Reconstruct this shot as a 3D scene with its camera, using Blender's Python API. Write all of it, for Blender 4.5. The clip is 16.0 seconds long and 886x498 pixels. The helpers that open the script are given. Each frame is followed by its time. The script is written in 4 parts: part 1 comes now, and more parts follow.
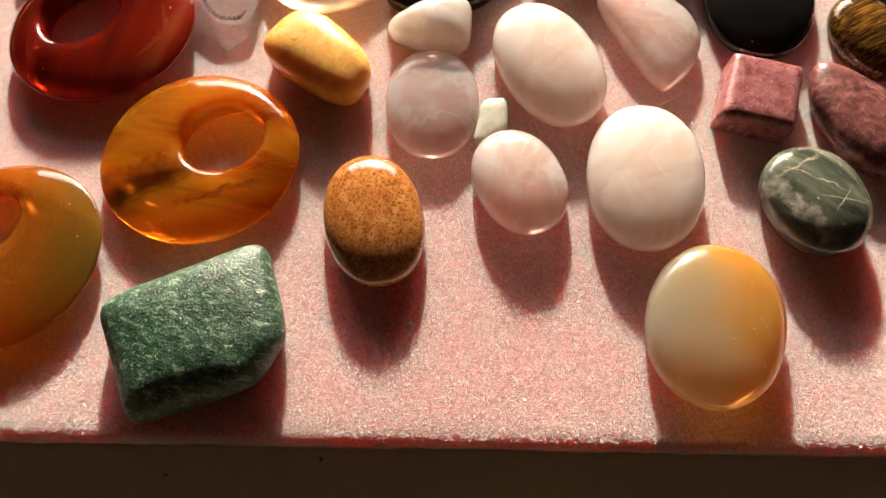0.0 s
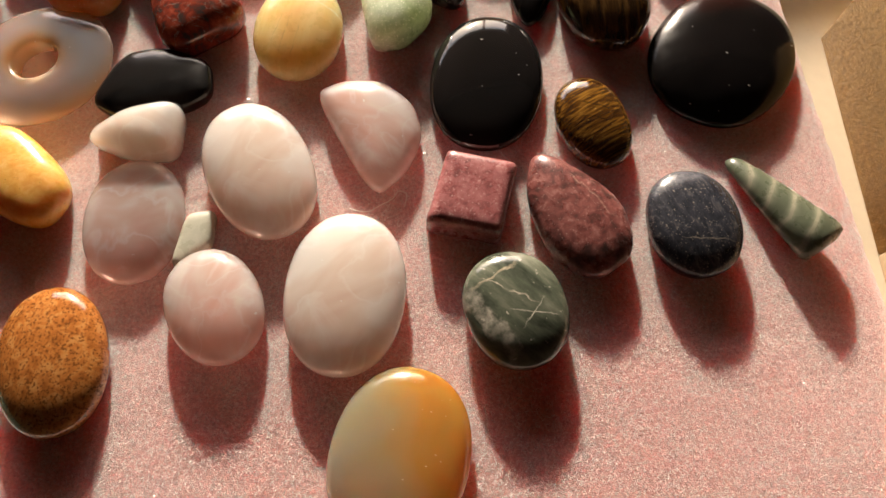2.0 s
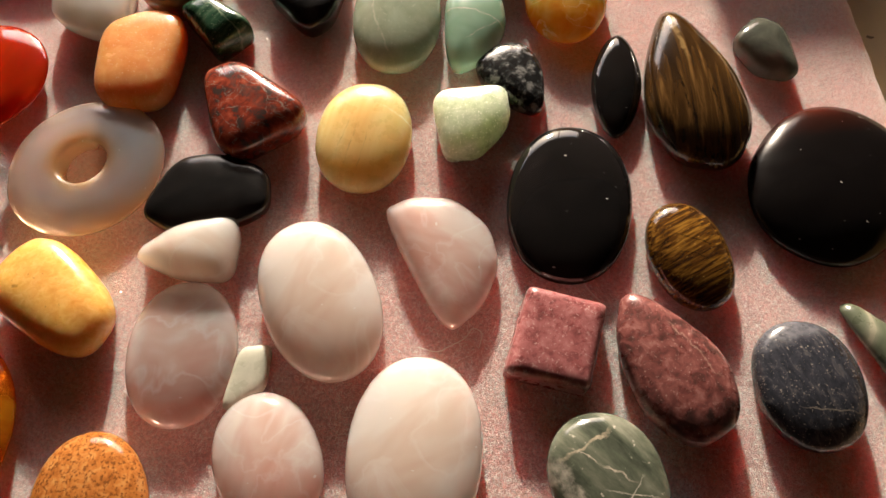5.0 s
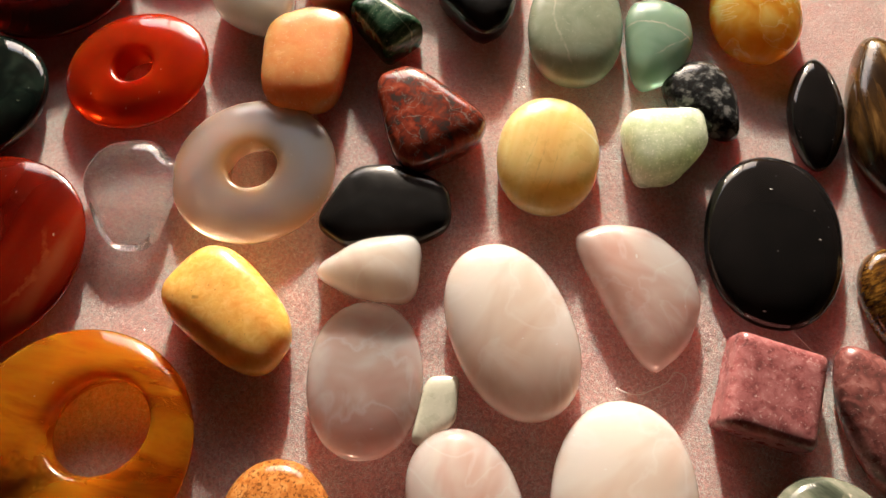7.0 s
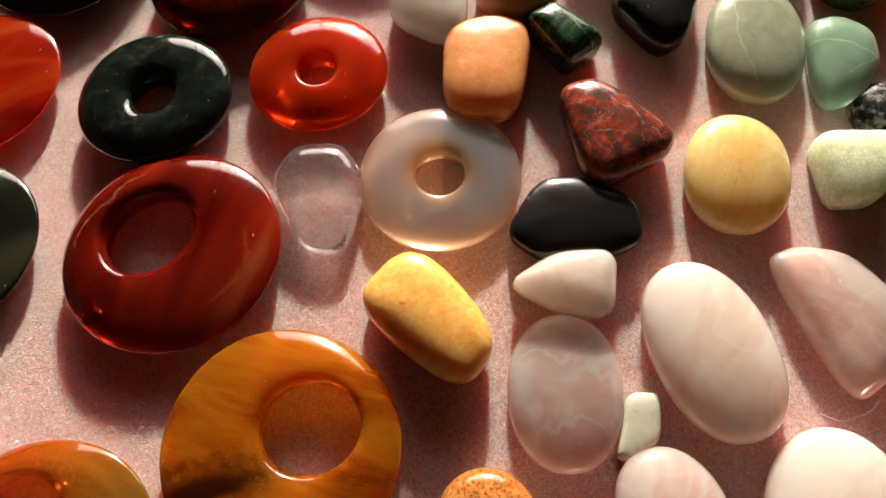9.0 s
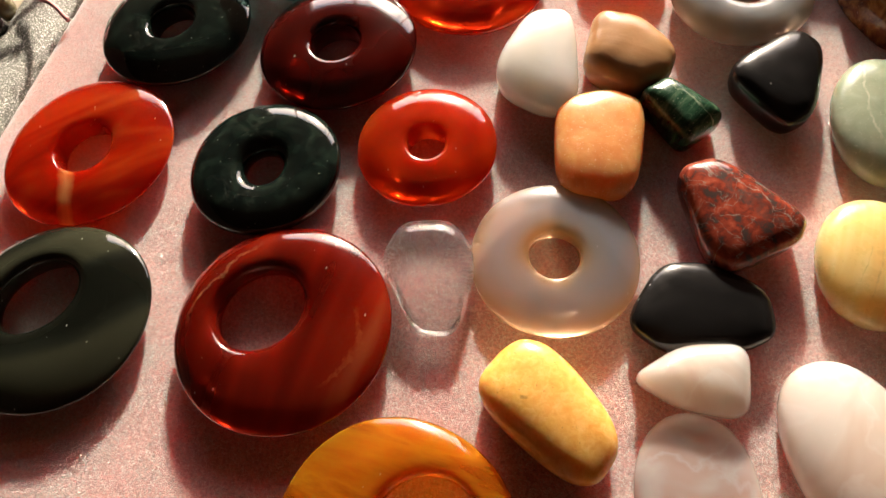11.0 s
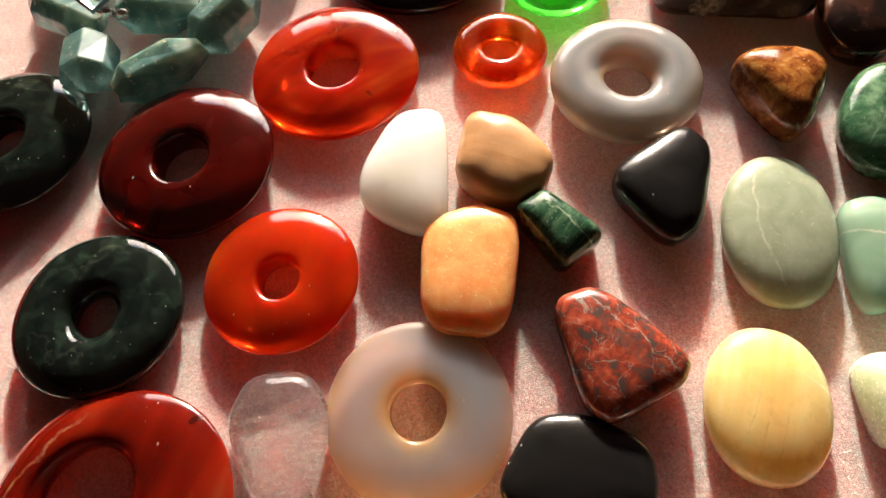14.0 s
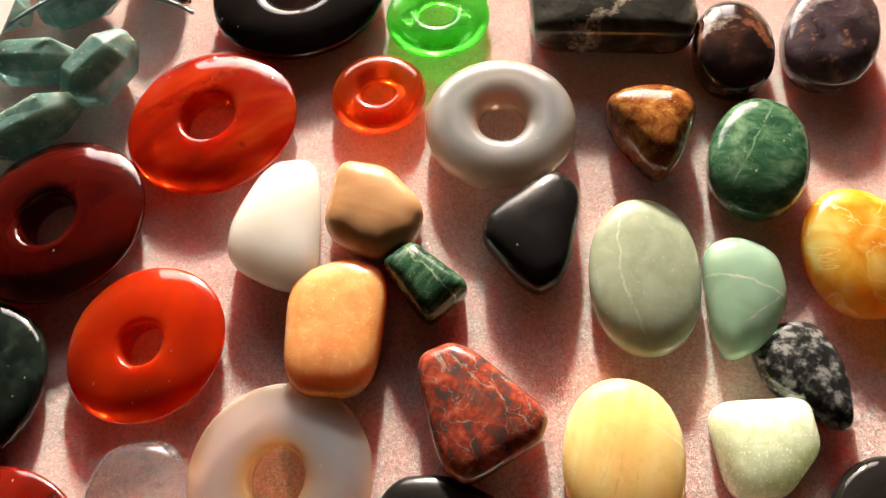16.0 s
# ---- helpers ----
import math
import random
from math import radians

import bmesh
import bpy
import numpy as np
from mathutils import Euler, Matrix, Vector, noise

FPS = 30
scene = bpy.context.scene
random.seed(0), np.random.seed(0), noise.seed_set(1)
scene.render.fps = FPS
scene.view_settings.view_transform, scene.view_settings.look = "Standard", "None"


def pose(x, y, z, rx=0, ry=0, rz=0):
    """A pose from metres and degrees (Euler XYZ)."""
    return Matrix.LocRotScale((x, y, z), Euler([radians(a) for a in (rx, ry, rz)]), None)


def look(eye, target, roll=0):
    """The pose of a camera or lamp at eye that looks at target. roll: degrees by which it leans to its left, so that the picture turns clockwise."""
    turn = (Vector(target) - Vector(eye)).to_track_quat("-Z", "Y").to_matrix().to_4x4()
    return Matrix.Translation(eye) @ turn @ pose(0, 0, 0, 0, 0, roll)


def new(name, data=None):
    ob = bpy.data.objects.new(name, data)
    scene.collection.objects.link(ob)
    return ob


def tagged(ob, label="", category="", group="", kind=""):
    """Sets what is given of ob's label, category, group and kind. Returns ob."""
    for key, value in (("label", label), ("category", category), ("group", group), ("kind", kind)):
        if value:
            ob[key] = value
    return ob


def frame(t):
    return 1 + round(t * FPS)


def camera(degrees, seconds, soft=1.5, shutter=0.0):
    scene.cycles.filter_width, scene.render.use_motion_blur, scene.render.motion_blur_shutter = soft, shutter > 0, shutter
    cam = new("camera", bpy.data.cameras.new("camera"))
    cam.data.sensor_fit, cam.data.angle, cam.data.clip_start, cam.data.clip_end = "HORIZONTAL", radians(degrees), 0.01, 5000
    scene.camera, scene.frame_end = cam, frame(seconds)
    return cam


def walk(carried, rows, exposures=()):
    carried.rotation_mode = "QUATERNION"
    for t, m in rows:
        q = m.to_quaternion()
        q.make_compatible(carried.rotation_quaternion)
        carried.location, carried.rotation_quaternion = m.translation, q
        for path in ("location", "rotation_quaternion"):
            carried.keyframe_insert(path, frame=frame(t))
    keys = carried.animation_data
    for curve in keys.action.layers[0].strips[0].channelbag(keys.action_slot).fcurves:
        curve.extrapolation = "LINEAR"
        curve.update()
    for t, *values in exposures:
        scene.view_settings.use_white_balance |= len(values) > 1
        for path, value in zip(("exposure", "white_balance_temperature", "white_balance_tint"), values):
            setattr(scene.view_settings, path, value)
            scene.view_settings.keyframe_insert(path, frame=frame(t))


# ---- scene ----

# ---- camera ----
cam = camera(73.5, 16.0)
# seconds, eye (x, y, z), yaw, pitch, roll
PATH = [
    (0, 0.00620, -0.00485, 0.13881, -0.477, -68.383, -3.651),
    (0.5, 0.01985, 0.00126, 0.14071, -1.961, -68.265, -2.962),
    (1, 0.04414, 0.00774, 0.14160, -3.155, -68.147, -2.037),
    (1.5, 0.06535, 0.01277, 0.14169, -5.530, -68.422, -1.215),
    (2, 0.07802, 0.01893, 0.14190, -7.042, -68.662, -1.282),
    (2.5, 0.09063, 0.02836, 0.13964, -8.558, -68.861, -0.946),
    (3, 0.09509, 0.03762, 0.13972, -9.833, -68.747, -0.166),
    (3.5, 0.09254, 0.04371, 0.14092, -8.353, -67.892, -0.753),
    (4, 0.08444, 0.04770, 0.14214, -6.665, -67.172, -1.420),
    (6.5, 0.03670, 0.06603, 0.13381, 0.175, -67.455, -3.182),
    (7, 0.02516, 0.06888, 0.13416, 0.070, -67.779, -2.301),
    (7.5, 0.01790, 0.06904, 0.13455, 1.703, -67.847, -3.116),
    (8, 0.00353, 0.06817, 0.13638, 2.121, -68.133, -2.984),
    (8.5, -0.00781, 0.07028, 0.13640, 2.457, -68.155, -2.848),
    (9, -0.01602, 0.07280, 0.13742, 5.373, -68.171, -4.932),
    (9.5, -0.02603, 0.07253, 0.13829, 7.815, -67.206, -6.150),
    (12, -0.03601, 0.10227, 0.14032, 14.694, -64.286, -11.953),
    (12.5, -0.03095, 0.11003, 0.14082, 12.850, -64.176, -11.231),
    (13, -0.02462, 0.11586, 0.13932, 11.854, -64.186, -10.944),
    (13.5, -0.01644, 0.12215, 0.13773, 10.816, -64.596, -10.735),
    (14, -0.00788, 0.12593, 0.13690, 8.202, -65.694, -9.281),
    (14.5, -0.00448, 0.12962, 0.13639, 7.023, -66.034, -8.734),
    (15, 0.00056, 0.13114, 0.13737, 6.435, -66.189, -8.623),
    (15.5, 0.01062, 0.13316, 0.13943, 6.375, -66.410, -8.937),
    (16, 0.02208, 0.13851, 0.13943, 5.403, -66.181, -8.871),
]


def aim(x, y, z, yaw, pitch, roll):
    yaw, pitch = radians(yaw), radians(pitch)
    ahead = Vector((-math.sin(yaw) * math.cos(pitch), math.cos(yaw) * math.cos(pitch), math.sin(pitch)))
    return look((x, y, z), Vector((x, y, z)) + ahead, roll)


walk(cam, [(t, aim(*row)) for t, *row in PATH], [(0, 1.66), (1, 1.40), (2.5, 1.28), (9.5, 1.33), (12, 1.65), (16, 1.81)])

# ---- light: low sun through a window ----
SUN_ELEVATION, SUN_AZIMUTH = 16.5, 2.0   # degrees; azimuth from +y towards +x
world = bpy.data.worlds.new("sky")
scene.world = world
world.use_nodes = True
sky = world.node_tree.nodes.new("ShaderNodeTexSky")
sky.sky_type, sky.sun_disc = "NISHITA", False
sky.sun_elevation, sky.sun_rotation = radians(SUN_ELEVATION), radians(SUN_AZIMUTH)
world.node_tree.links.new(sky.outputs[0], world.node_tree.nodes["Background"].inputs[0])
world.node_tree.nodes["Background"].inputs[1].default_value = 0.14
sun = new("sun", bpy.data.lights.new("sun", "SUN"))
sun.data.energy, sun.data.angle, sun.data.color = 4.7, radians(3.2), (1.0, 0.85, 0.69)
e, a = radians(SUN_ELEVATION), radians(SUN_AZIMUTH)
sun_way = Vector((math.sin(a) * math.cos(e), math.cos(a) * math.cos(e), math.sin(e)))
sun.matrix_world = look(sun_way * 3, (0, 0, 0))
for pane_x in (-0.38, 0.0, 0.38):
    window_light = new("window_light", bpy.data.lights.new("window_light", "AREA"))
    window_light.data.shape, window_light.data.size, window_light.data.size_y = "RECTANGLE", 0.33, 0.28
    window_light.data.energy, window_light.data.color = 0.35, (1.0, 0.64, 0.50)
    window_light.matrix_world = look((pane_x, 1.19, 0.36), (pane_x, 0, 0.36))

# ---- materials ----


def nodes_of(name):
    m = bpy.data.materials.new(name)
    m.use_nodes = True
    return m, m.node_tree.nodes, m.node_tree.links, m.node_tree.nodes["Principled BSDF"]


def ramp(nodes, links, source, stops):
    r = nodes.new("ShaderNodeValToRGB")
    r.color_ramp.elements[0].position, r.color_ramp.elements[0].color = stops[0][0], (*stops[0][1], 1)
    r.color_ramp.elements[1].position, r.color_ramp.elements[1].color = stops[-1][0], (*stops[-1][1], 1)
    for place, colour in stops[1:-1]:
        r.color_ramp.elements.new(place).color = (*colour, 1)
    links.new(source, r.inputs[0])
    return r.outputs[0]


def grain(nodes, links, where, scale, detail=4.0, rough=0.55, twist=0.0):
    n = nodes.new("ShaderNodeTexNoise")
    n.inputs["Scale"].default_value, n.inputs["Detail"].default_value = scale, detail
    n.inputs["Roughness"].default_value, n.inputs["Distortion"].default_value = rough, twist
    links.new(where, n.inputs["Vector"])
    return n.outputs["Fac"]


def maths(nodes, links, kind, a, b):
    n = nodes.new("ShaderNodeMath")
    n.operation = kind
    for i, v in enumerate((a, b)):
        if isinstance(v, (int, float)):
            n.inputs[i].default_value = v
        else:
            links.new(v, n.inputs[i])
    return n.outputs[0]


def blend(nodes, links, factor, a, b):
    n = nodes.new("ShaderNodeMix")
    n.data_type = "RGBA"
    for i, v in ((0, factor), (6, a), (7, b)):
        if isinstance(v, (int, float)):
            n.inputs[i].default_value = v
        elif isinstance(v, tuple):
            n.inputs[i].default_value = (*v, 1)
        else:
            links.new(v, n.inputs[i])
    return n.outputs[2]


def mineral(name, stops, pattern="noise", scale=120, stretch=(1, 1, 1), turn=0, twist=0.6, wobble=0.35, offset=0.5,
            rough=0.18, sss=0.0, radius=0.004, clear=0.0, tint=(1, 1, 1), veins=None, specks=None, fleck=None,
            bump=0.05, bump_scale=900, coat=0.0, ior=1.54, glass=0.0, reach=(1.0, 0.75, 0.6), stripe=None, lines=(), lying=0):
    """Polished stone. pattern: noise, bands, across (a gradient along x), round (outwards). Object metres."""
    m, nodes, links, bsdf = nodes_of(name)
    tc = nodes.new("ShaderNodeTexCoord")
    turned = nodes.new("ShaderNodeMapping")
    turned.inputs["Rotation"].default_value = (0, 0, radians(turn))
    links.new(tc.outputs["Object"], turned.inputs[0])
    mp = nodes.new("ShaderNodeMapping")
    mp.inputs["Scale"].default_value = stretch
    links.new(turned.outputs[0], mp.inputs[0])
    where = mp.outputs[0]
    soft = grain(nodes, links, where, scale, 2.4 if sss >= 0.8 else 6.0, 0.5 if sss >= 0.8 else 0.6, twist)
    if pattern == "noise":
        factor = soft
    elif pattern == "bands":
        w = nodes.new("ShaderNodeTexWave")
        w.inputs["Scale"].default_value, w.inputs["Distortion"].default_value = scale / 6, wobble * 12
        w.inputs["Detail"].default_value, w.inputs["Detail Scale"].default_value = 4, 0.7
        links.new(where, w.inputs["Vector"])
        factor = w.outputs["Fac"]
    else:
        sep = nodes.new("ShaderNodeSeparateXYZ")
        links.new(where, sep.inputs[0])
        if pattern == "round":
            along = maths(nodes, links, "SQRT", maths(nodes, links, "ADD", maths(nodes, links, "MULTIPLY", sep.outputs[0], sep.outputs[0]),
                          maths(nodes, links, "MULTIPLY", sep.outputs[1], sep.outputs[1])), 0)
        else:
            along = sep.outputs[0]
        along = maths(nodes, links, "ADD", maths(nodes, links, "MULTIPLY", along, 1 / 0.04), offset)
        factor = maths(nodes, links, "ADD", along, maths(nodes, links, "MULTIPLY", maths(nodes, links, "SUBTRACT", soft, 0.5), wobble))
    colour = ramp(nodes, links, factor, stops)
    fine = grain(nodes, links, tc.outputs["Object"], 1500, 3.0)
    if sss < 0.6:
        colour = blend(nodes, links, maths(nodes, links, "MULTIPLY", fine, 0.16), colour, (0.02, 0.02, 0.02))
    if veins:
        tone, vscale, width, vturn, *more = veins
        vdetail, vdeep = (more + [1.5, 0.85][len(more):])
        vm = nodes.new("ShaderNodeMapping")
        vm.inputs["Rotation"].default_value = (0, 0, radians(vturn))
        vm.inputs["Location"].default_value = (0.031 * vturn / 40 + 0.013, 0.017, 0.023)
        links.new(tc.outputs["Object"], vm.inputs[0])
        v = grain(nodes, links, vm.outputs[0], vscale, vdetail, 0.5, 0.6)
        v = maths(nodes, links, "ABSOLUTE", maths(nodes, links, "SUBTRACT", v, 0.5), 0)
        v = maths(nodes, links, "SUBTRACT", 1.0, maths(nodes, links, "DIVIDE", v, width))
        v = maths(nodes, links, "MAXIMUM", v, 0.0)
        colour = blend(nodes, links, maths(nodes, links, "MULTIPLY", v, vdeep), colour, tone)
    if specks:
        tone, sscale, above = specks
        s = grain(nodes, links, tc.outputs["Object"], sscale, 3.0, 0.6)
        s = maths(nodes, links, "MULTIPLY", maths(nodes, links, "MAXIMUM", maths(nodes, links, "SUBTRACT", s, above), 0.0), 12.0)
        colour = blend(nodes, links, maths(nodes, links, "MINIMUM", s, 0.9), colour, tone)
    if fleck:
        tone, fscale, above = fleck
        vo = nodes.new("ShaderNodeTexVoronoi")
        vo.inputs["Scale"].default_value = fscale * 1.5
        fm = nodes.new("ShaderNodeMapping")
        fm.inputs["Rotation"].default_value, fm.inputs["Scale"].default_value = (0.3, 0.2, 0.8), (1.0, 0.45, 1.0)
        links.new(tc.outputs["Object"], fm.inputs[0])
        links.new(fm.outputs[0], vo.inputs["Vector"])
        size = maths(nodes, links, "MULTIPLY", maths(nodes, links, "MAXIMUM", maths(nodes, links, "SUBTRACT", grain(nodes, links, tc.outputs["Object"], 190, 2.0), 0.40), 0.0), above * 8.0)
        f = maths(nodes, links, "LESS_THAN", vo.outputs["Distance"], size)
        colour = blend(nodes, links, maths(nodes, links, "MULTIPLY", f, 0.6), colour, tone)
    if stripe:   # one soft stripe: colour, its turn, place across and half width, start and end of its fading, in metres
        tone, sturn, at, half, start, end = stripe
        sm = nodes.new("ShaderNodeMapping")
        sm.inputs["Rotation"].default_value = (0, 0, radians(-sturn))
        links.new(tc.outputs["Object"], sm.inputs[0])
        ss = nodes.new("ShaderNodeSeparateXYZ")
        links.new(sm.outputs[0], ss.inputs[0])
        sway = maths(nodes, links, "MULTIPLY", maths(nodes, links, "SUBTRACT", grain(nodes, links, sm.outputs[0], 90, 4.0), 0.5), half * 1.6)
        off = maths(nodes, links, "ABSOLUTE", maths(nodes, links, "SUBTRACT", maths(nodes, links, "ADD", ss.outputs[1], sway), at), 0)
        s = maths(nodes, links, "MAXIMUM", maths(nodes, links, "SUBTRACT", 1.0, maths(nodes, links, "DIVIDE", off, half)), 0.0)
        f = maths(nodes, links, "DIVIDE", maths(nodes, links, "SUBTRACT", ss.outputs[0], end), start - end)
        f = maths(nodes, links, "MINIMUM", maths(nodes, links, "MAXIMUM", f, 0.0), 1.0)
        colour = blend(nodes, links, maths(nodes, links, "MINIMUM", maths(nodes, links, "MULTIPLY", maths(nodes, links, "MULTIPLY", s, f), 1.6), 0.94), colour, tone)
    for tone, way, at, half, mid, length, sway, bow in lines:   # veins, spots, patches and painted shade on the stone: degrees, then millimetres
        lm = nodes.new("ShaderNodeMapping")
        lm.inputs["Rotation"].default_value = (0, 0, radians(lying - way))
        links.new(tc.outputs["Object"], lm.inputs[0])
        ls = nodes.new("ShaderNodeSeparateXYZ")
        links.new(lm.outputs[0], ls.inputs[0])
        run = maths(nodes, links, "DIVIDE", maths(nodes, links, "SUBTRACT", ls.outputs[0], mid * 0.001), length * 0.001)
        drift = maths(nodes, links, "MULTIPLY", maths(nodes, links, "SUBTRACT", grain(nodes, links, lm.outputs[0], 170, 5.0, 0.6), 0.5), sway * 0.003)
        curve = maths(nodes, links, "MULTIPLY", maths(nodes, links, "MULTIPLY", run, run), bow * 0.001)
        off = maths(nodes, links, "SUBTRACT", maths(nodes, links, "ADD", ls.outputs[1], drift), maths(nodes, links, "ADD", curve, at * 0.001))
        s = maths(nodes, links, "SUBTRACT", 1.0, maths(nodes, links, "DIVIDE", maths(nodes, links, "ABSOLUTE", off, 0), half * 0.0007))
        f = maths(nodes, links, "SUBTRACT", 1.0, maths(nodes, links, "ABSOLUTE", run, 0))
        f = maths(nodes, links, "MINIMUM", maths(nodes, links, "MULTIPLY", maths(nodes, links, "MAXIMUM", f, 0.0), 2.5), 1.0)
        f = maths(nodes, links, "MULTIPLY", f, maths(nodes, links, "MINIMUM", maths(nodes, links, "MULTIPLY", maths(nodes, links, "MAXIMUM", s, 0.0), 1.8), 1.0))
        patchy = maths(nodes, links, "MINIMUM", maths(nodes, links, "MAXIMUM", maths(nodes, links, "SUBTRACT", maths(nodes, links, "MULTIPLY", grain(nodes, links, lm.outputs[0], 420, 4.0, 0.65), 3.0), 0.9), 0.1), 1.0)
        colour = blend(nodes, links, maths(nodes, links, "MULTIPLY", maths(nodes, links, "MULTIPLY", f, patchy), 0.8), colour, tone)
    links.new(colour, bsdf.inputs["Base Color"])
    wear = grain(nodes, links, tc.outputs["Object"], 260, 5.0)
    links.new(maths(nodes, links, "ADD", maths(nodes, links, "MULTIPLY", wear, rough * 0.7), rough * 0.6), bsdf.inputs["Roughness"])
    bsdf.inputs["IOR"].default_value = ior
    bsdf.inputs["Coat Weight"].default_value = coat
    bsdf.inputs["Coat Roughness"].default_value = 0.04
    if coat >= 0.8:
        bsdf.inputs["Specular IOR Level"].default_value = 0.1
    bsdf.inputs["Subsurface Weight"].default_value = sss
    bsdf.inputs["Subsurface Radius"].default_value = reach
    bsdf.inputs["Subsurface Scale"].default_value = radius
    bsdf.inputs["Transmission Weight"].default_value = glass
    bp = nodes.new("ShaderNodeBump")
    bp.inputs["Strength"].default_value, bp.inputs["Distance"].default_value = bump, 0.0008
    links.new(grain(nodes, links, tc.outputs["Object"], bump_scale, 4.0), bp.inputs["Height"])
    links.new(bp.outputs[0], bsdf.inputs["Normal"])
    if clear > 0:
        tr = nodes.new("ShaderNodeBsdfTransparent")
        tr.inputs[0].default_value = (*tint, 1)
        mix = nodes.new("ShaderNodeMixShader")
        mix.inputs[0].default_value = clear
        links.new(bsdf.outputs[0], mix.inputs[1])
        links.new(tr.outputs[0], mix.inputs[2])
        links.new(mix.outputs[0], nodes["Material Output"].inputs[0])
    return m


def plain(name, colour, rough=0.6, var=0.25, scale=60, bump=0.1, bump_scale=600, metal=0.0, sheen=0.0, specks=None):
    m, nodes, links, bsdf = nodes_of(name)
    tc = nodes.new("ShaderNodeTexCoord")
    where = tc.outputs["Object"]
    dark = tuple(c * (1 - var) for c in colour)
    light = tuple(min(1, c * (1 + var * 0.6)) for c in colour)
    two = maths(nodes, links, "ADD", maths(nodes, links, "MULTIPLY", grain(nodes, links, where, scale, 5.0), 0.5),
                maths(nodes, links, "MULTIPLY", grain(nodes, links, where, bump_scale, 4.0), 0.5))
    colour = ramp(nodes, links, two, [(0.3, dark), (0.7, light)])
    if specks:
        tone, sscale, above = specks
        s = grain(nodes, links, where, sscale, 2.0)
        colour = blend(nodes, links, maths(nodes, links, "GREATER_THAN", s, above), colour, tone)
    links.new(colour, bsdf.inputs["Base Color"])
    bsdf.inputs["Roughness"].default_value, bsdf.inputs["Metallic"].default_value = rough, metal
    bsdf.inputs["Sheen Weight"].default_value = sheen
    bp = nodes.new("ShaderNodeBump")
    bp.inputs["Strength"].default_value, bp.inputs["Distance"].default_value = bump, 0.001
    links.new(grain(nodes, links, where, bump_scale, 5.0), bp.inputs["Height"])
    links.new(bp.outputs[0], bsdf.inputs["Normal"])
    return m


FELT = plain("pink_felt", (0.76, 0.375, 0.35), 0.95, 0.6, 1300, 0.7, 4000, sheen=0.9)
felt_node = FELT.node_tree.nodes["Principled BSDF"]
felt_node.inputs["Subsurface Weight"].default_value = 1.0
felt_node.inputs["Subsurface Radius"].default_value = (1.0, 0.24, 0.20)
felt_node.inputs["Subsurface Scale"].default_value = 0.026
FUZZ = plain("pink_fibre", (0.97, 0.80, 0.78), 0.2, 0.25, 300, 0.0, 900, sheen=0.5)
TABLE = plain("painted_table", (0.74, 0.65, 0.50), 0.45, 0.06, 25, 0.05, 300, specks=((0.25, 0.2, 0.15), 220, 0.74))
VELVET = plain("tan_velvet", (0.42, 0.25, 0.07), 0.9, 0.5, 500, 0.25, 6000, sheen=0.2)
LINING = plain("cream_card", (0.60, 0.45, 0.30), 0.7, 0.1, 80, 0.1, 900)
INNER = plain("brown_lining", (0.26, 0.13, 0.06), 0.9, 0.4, 500, 0.4, 5000, sheen=0.2)
GLITTER = plain("silver_glitter", (0.27, 0.28, 0.24), 0.4, 0.7, 900, 0.9, 2600, metal=0.2, specks=((0.9, 0.9, 0.84), 2200, 0.60))
# shade put into the ceiling's colour, so black stones reflect little from above
CEILING = plain("shaded_ceiling", (0.16, 0.12, 0.11), 0.9, 0.1, 2, 0.05, 40)
WALL = plain("painted_wall", (0.62, 0.48, 0.43), 0.9, 0.1, 2, 0.05, 40)
FLOOR = plain("wood_floor", (0.40, 0.27, 0.19), 0.5, 0.3, 6, 0.1, 60)
FRAME = plain("white_frame", (0.75, 0.73, 0.70), 0.4, 0.05, 10, 0.03, 100)

# ---- mesh helpers ----


def obj(name, bm, material, parent=None, smooth=True):
    me = bpy.data.meshes.new(name)
    bmesh.ops.recalc_face_normals(bm, faces=bm.faces)
    bm.to_mesh(me)
    bm.free()
    if smooth:
        me.polygons.foreach_set("use_smooth", [True] * len(me.polygons))
    me.materials.append(material)
    ob = new(name, me)
    if parent:
        ob.parent = parent
    return ob


def part(name, bm, material, parent, label="", smooth=True):
    ob = obj(name, bm, material, parent, smooth)
    if label:
        ob["label"] = label
    return ob


def box_mesh(x0, x1, y0, y1, z0, z1, bevel=0.0):
    bm = bmesh.new()
    bmesh.ops.create_cube(bm, size=1, matrix=Matrix.Translation(((x0 + x1) / 2, (y0 + y1) / 2, (z0 + z1) / 2)) @ Matrix.Diagonal((x1 - x0, y1 - y0, z1 - z0, 1)))
    if bevel:
        bmesh.ops.bevel(bm, geom=bm.edges[:], offset=bevel, segments=2, affect="EDGES", profile=0.6)
    return bm


def superoval(a, b, n=2.15, count=72):
    """An oval with semi-axes a and b; n over 2 squares it off, under 2 points it."""
    out = []
    for i in range(count):
        u = 2 * math.pi * i / count
        c, s = math.cos(u), math.sin(u)
        out.append(Vector((a * math.copysign(abs(c) ** (2 / n), c), b * math.copysign(abs(s) ** (2 / n), s))))
    return out


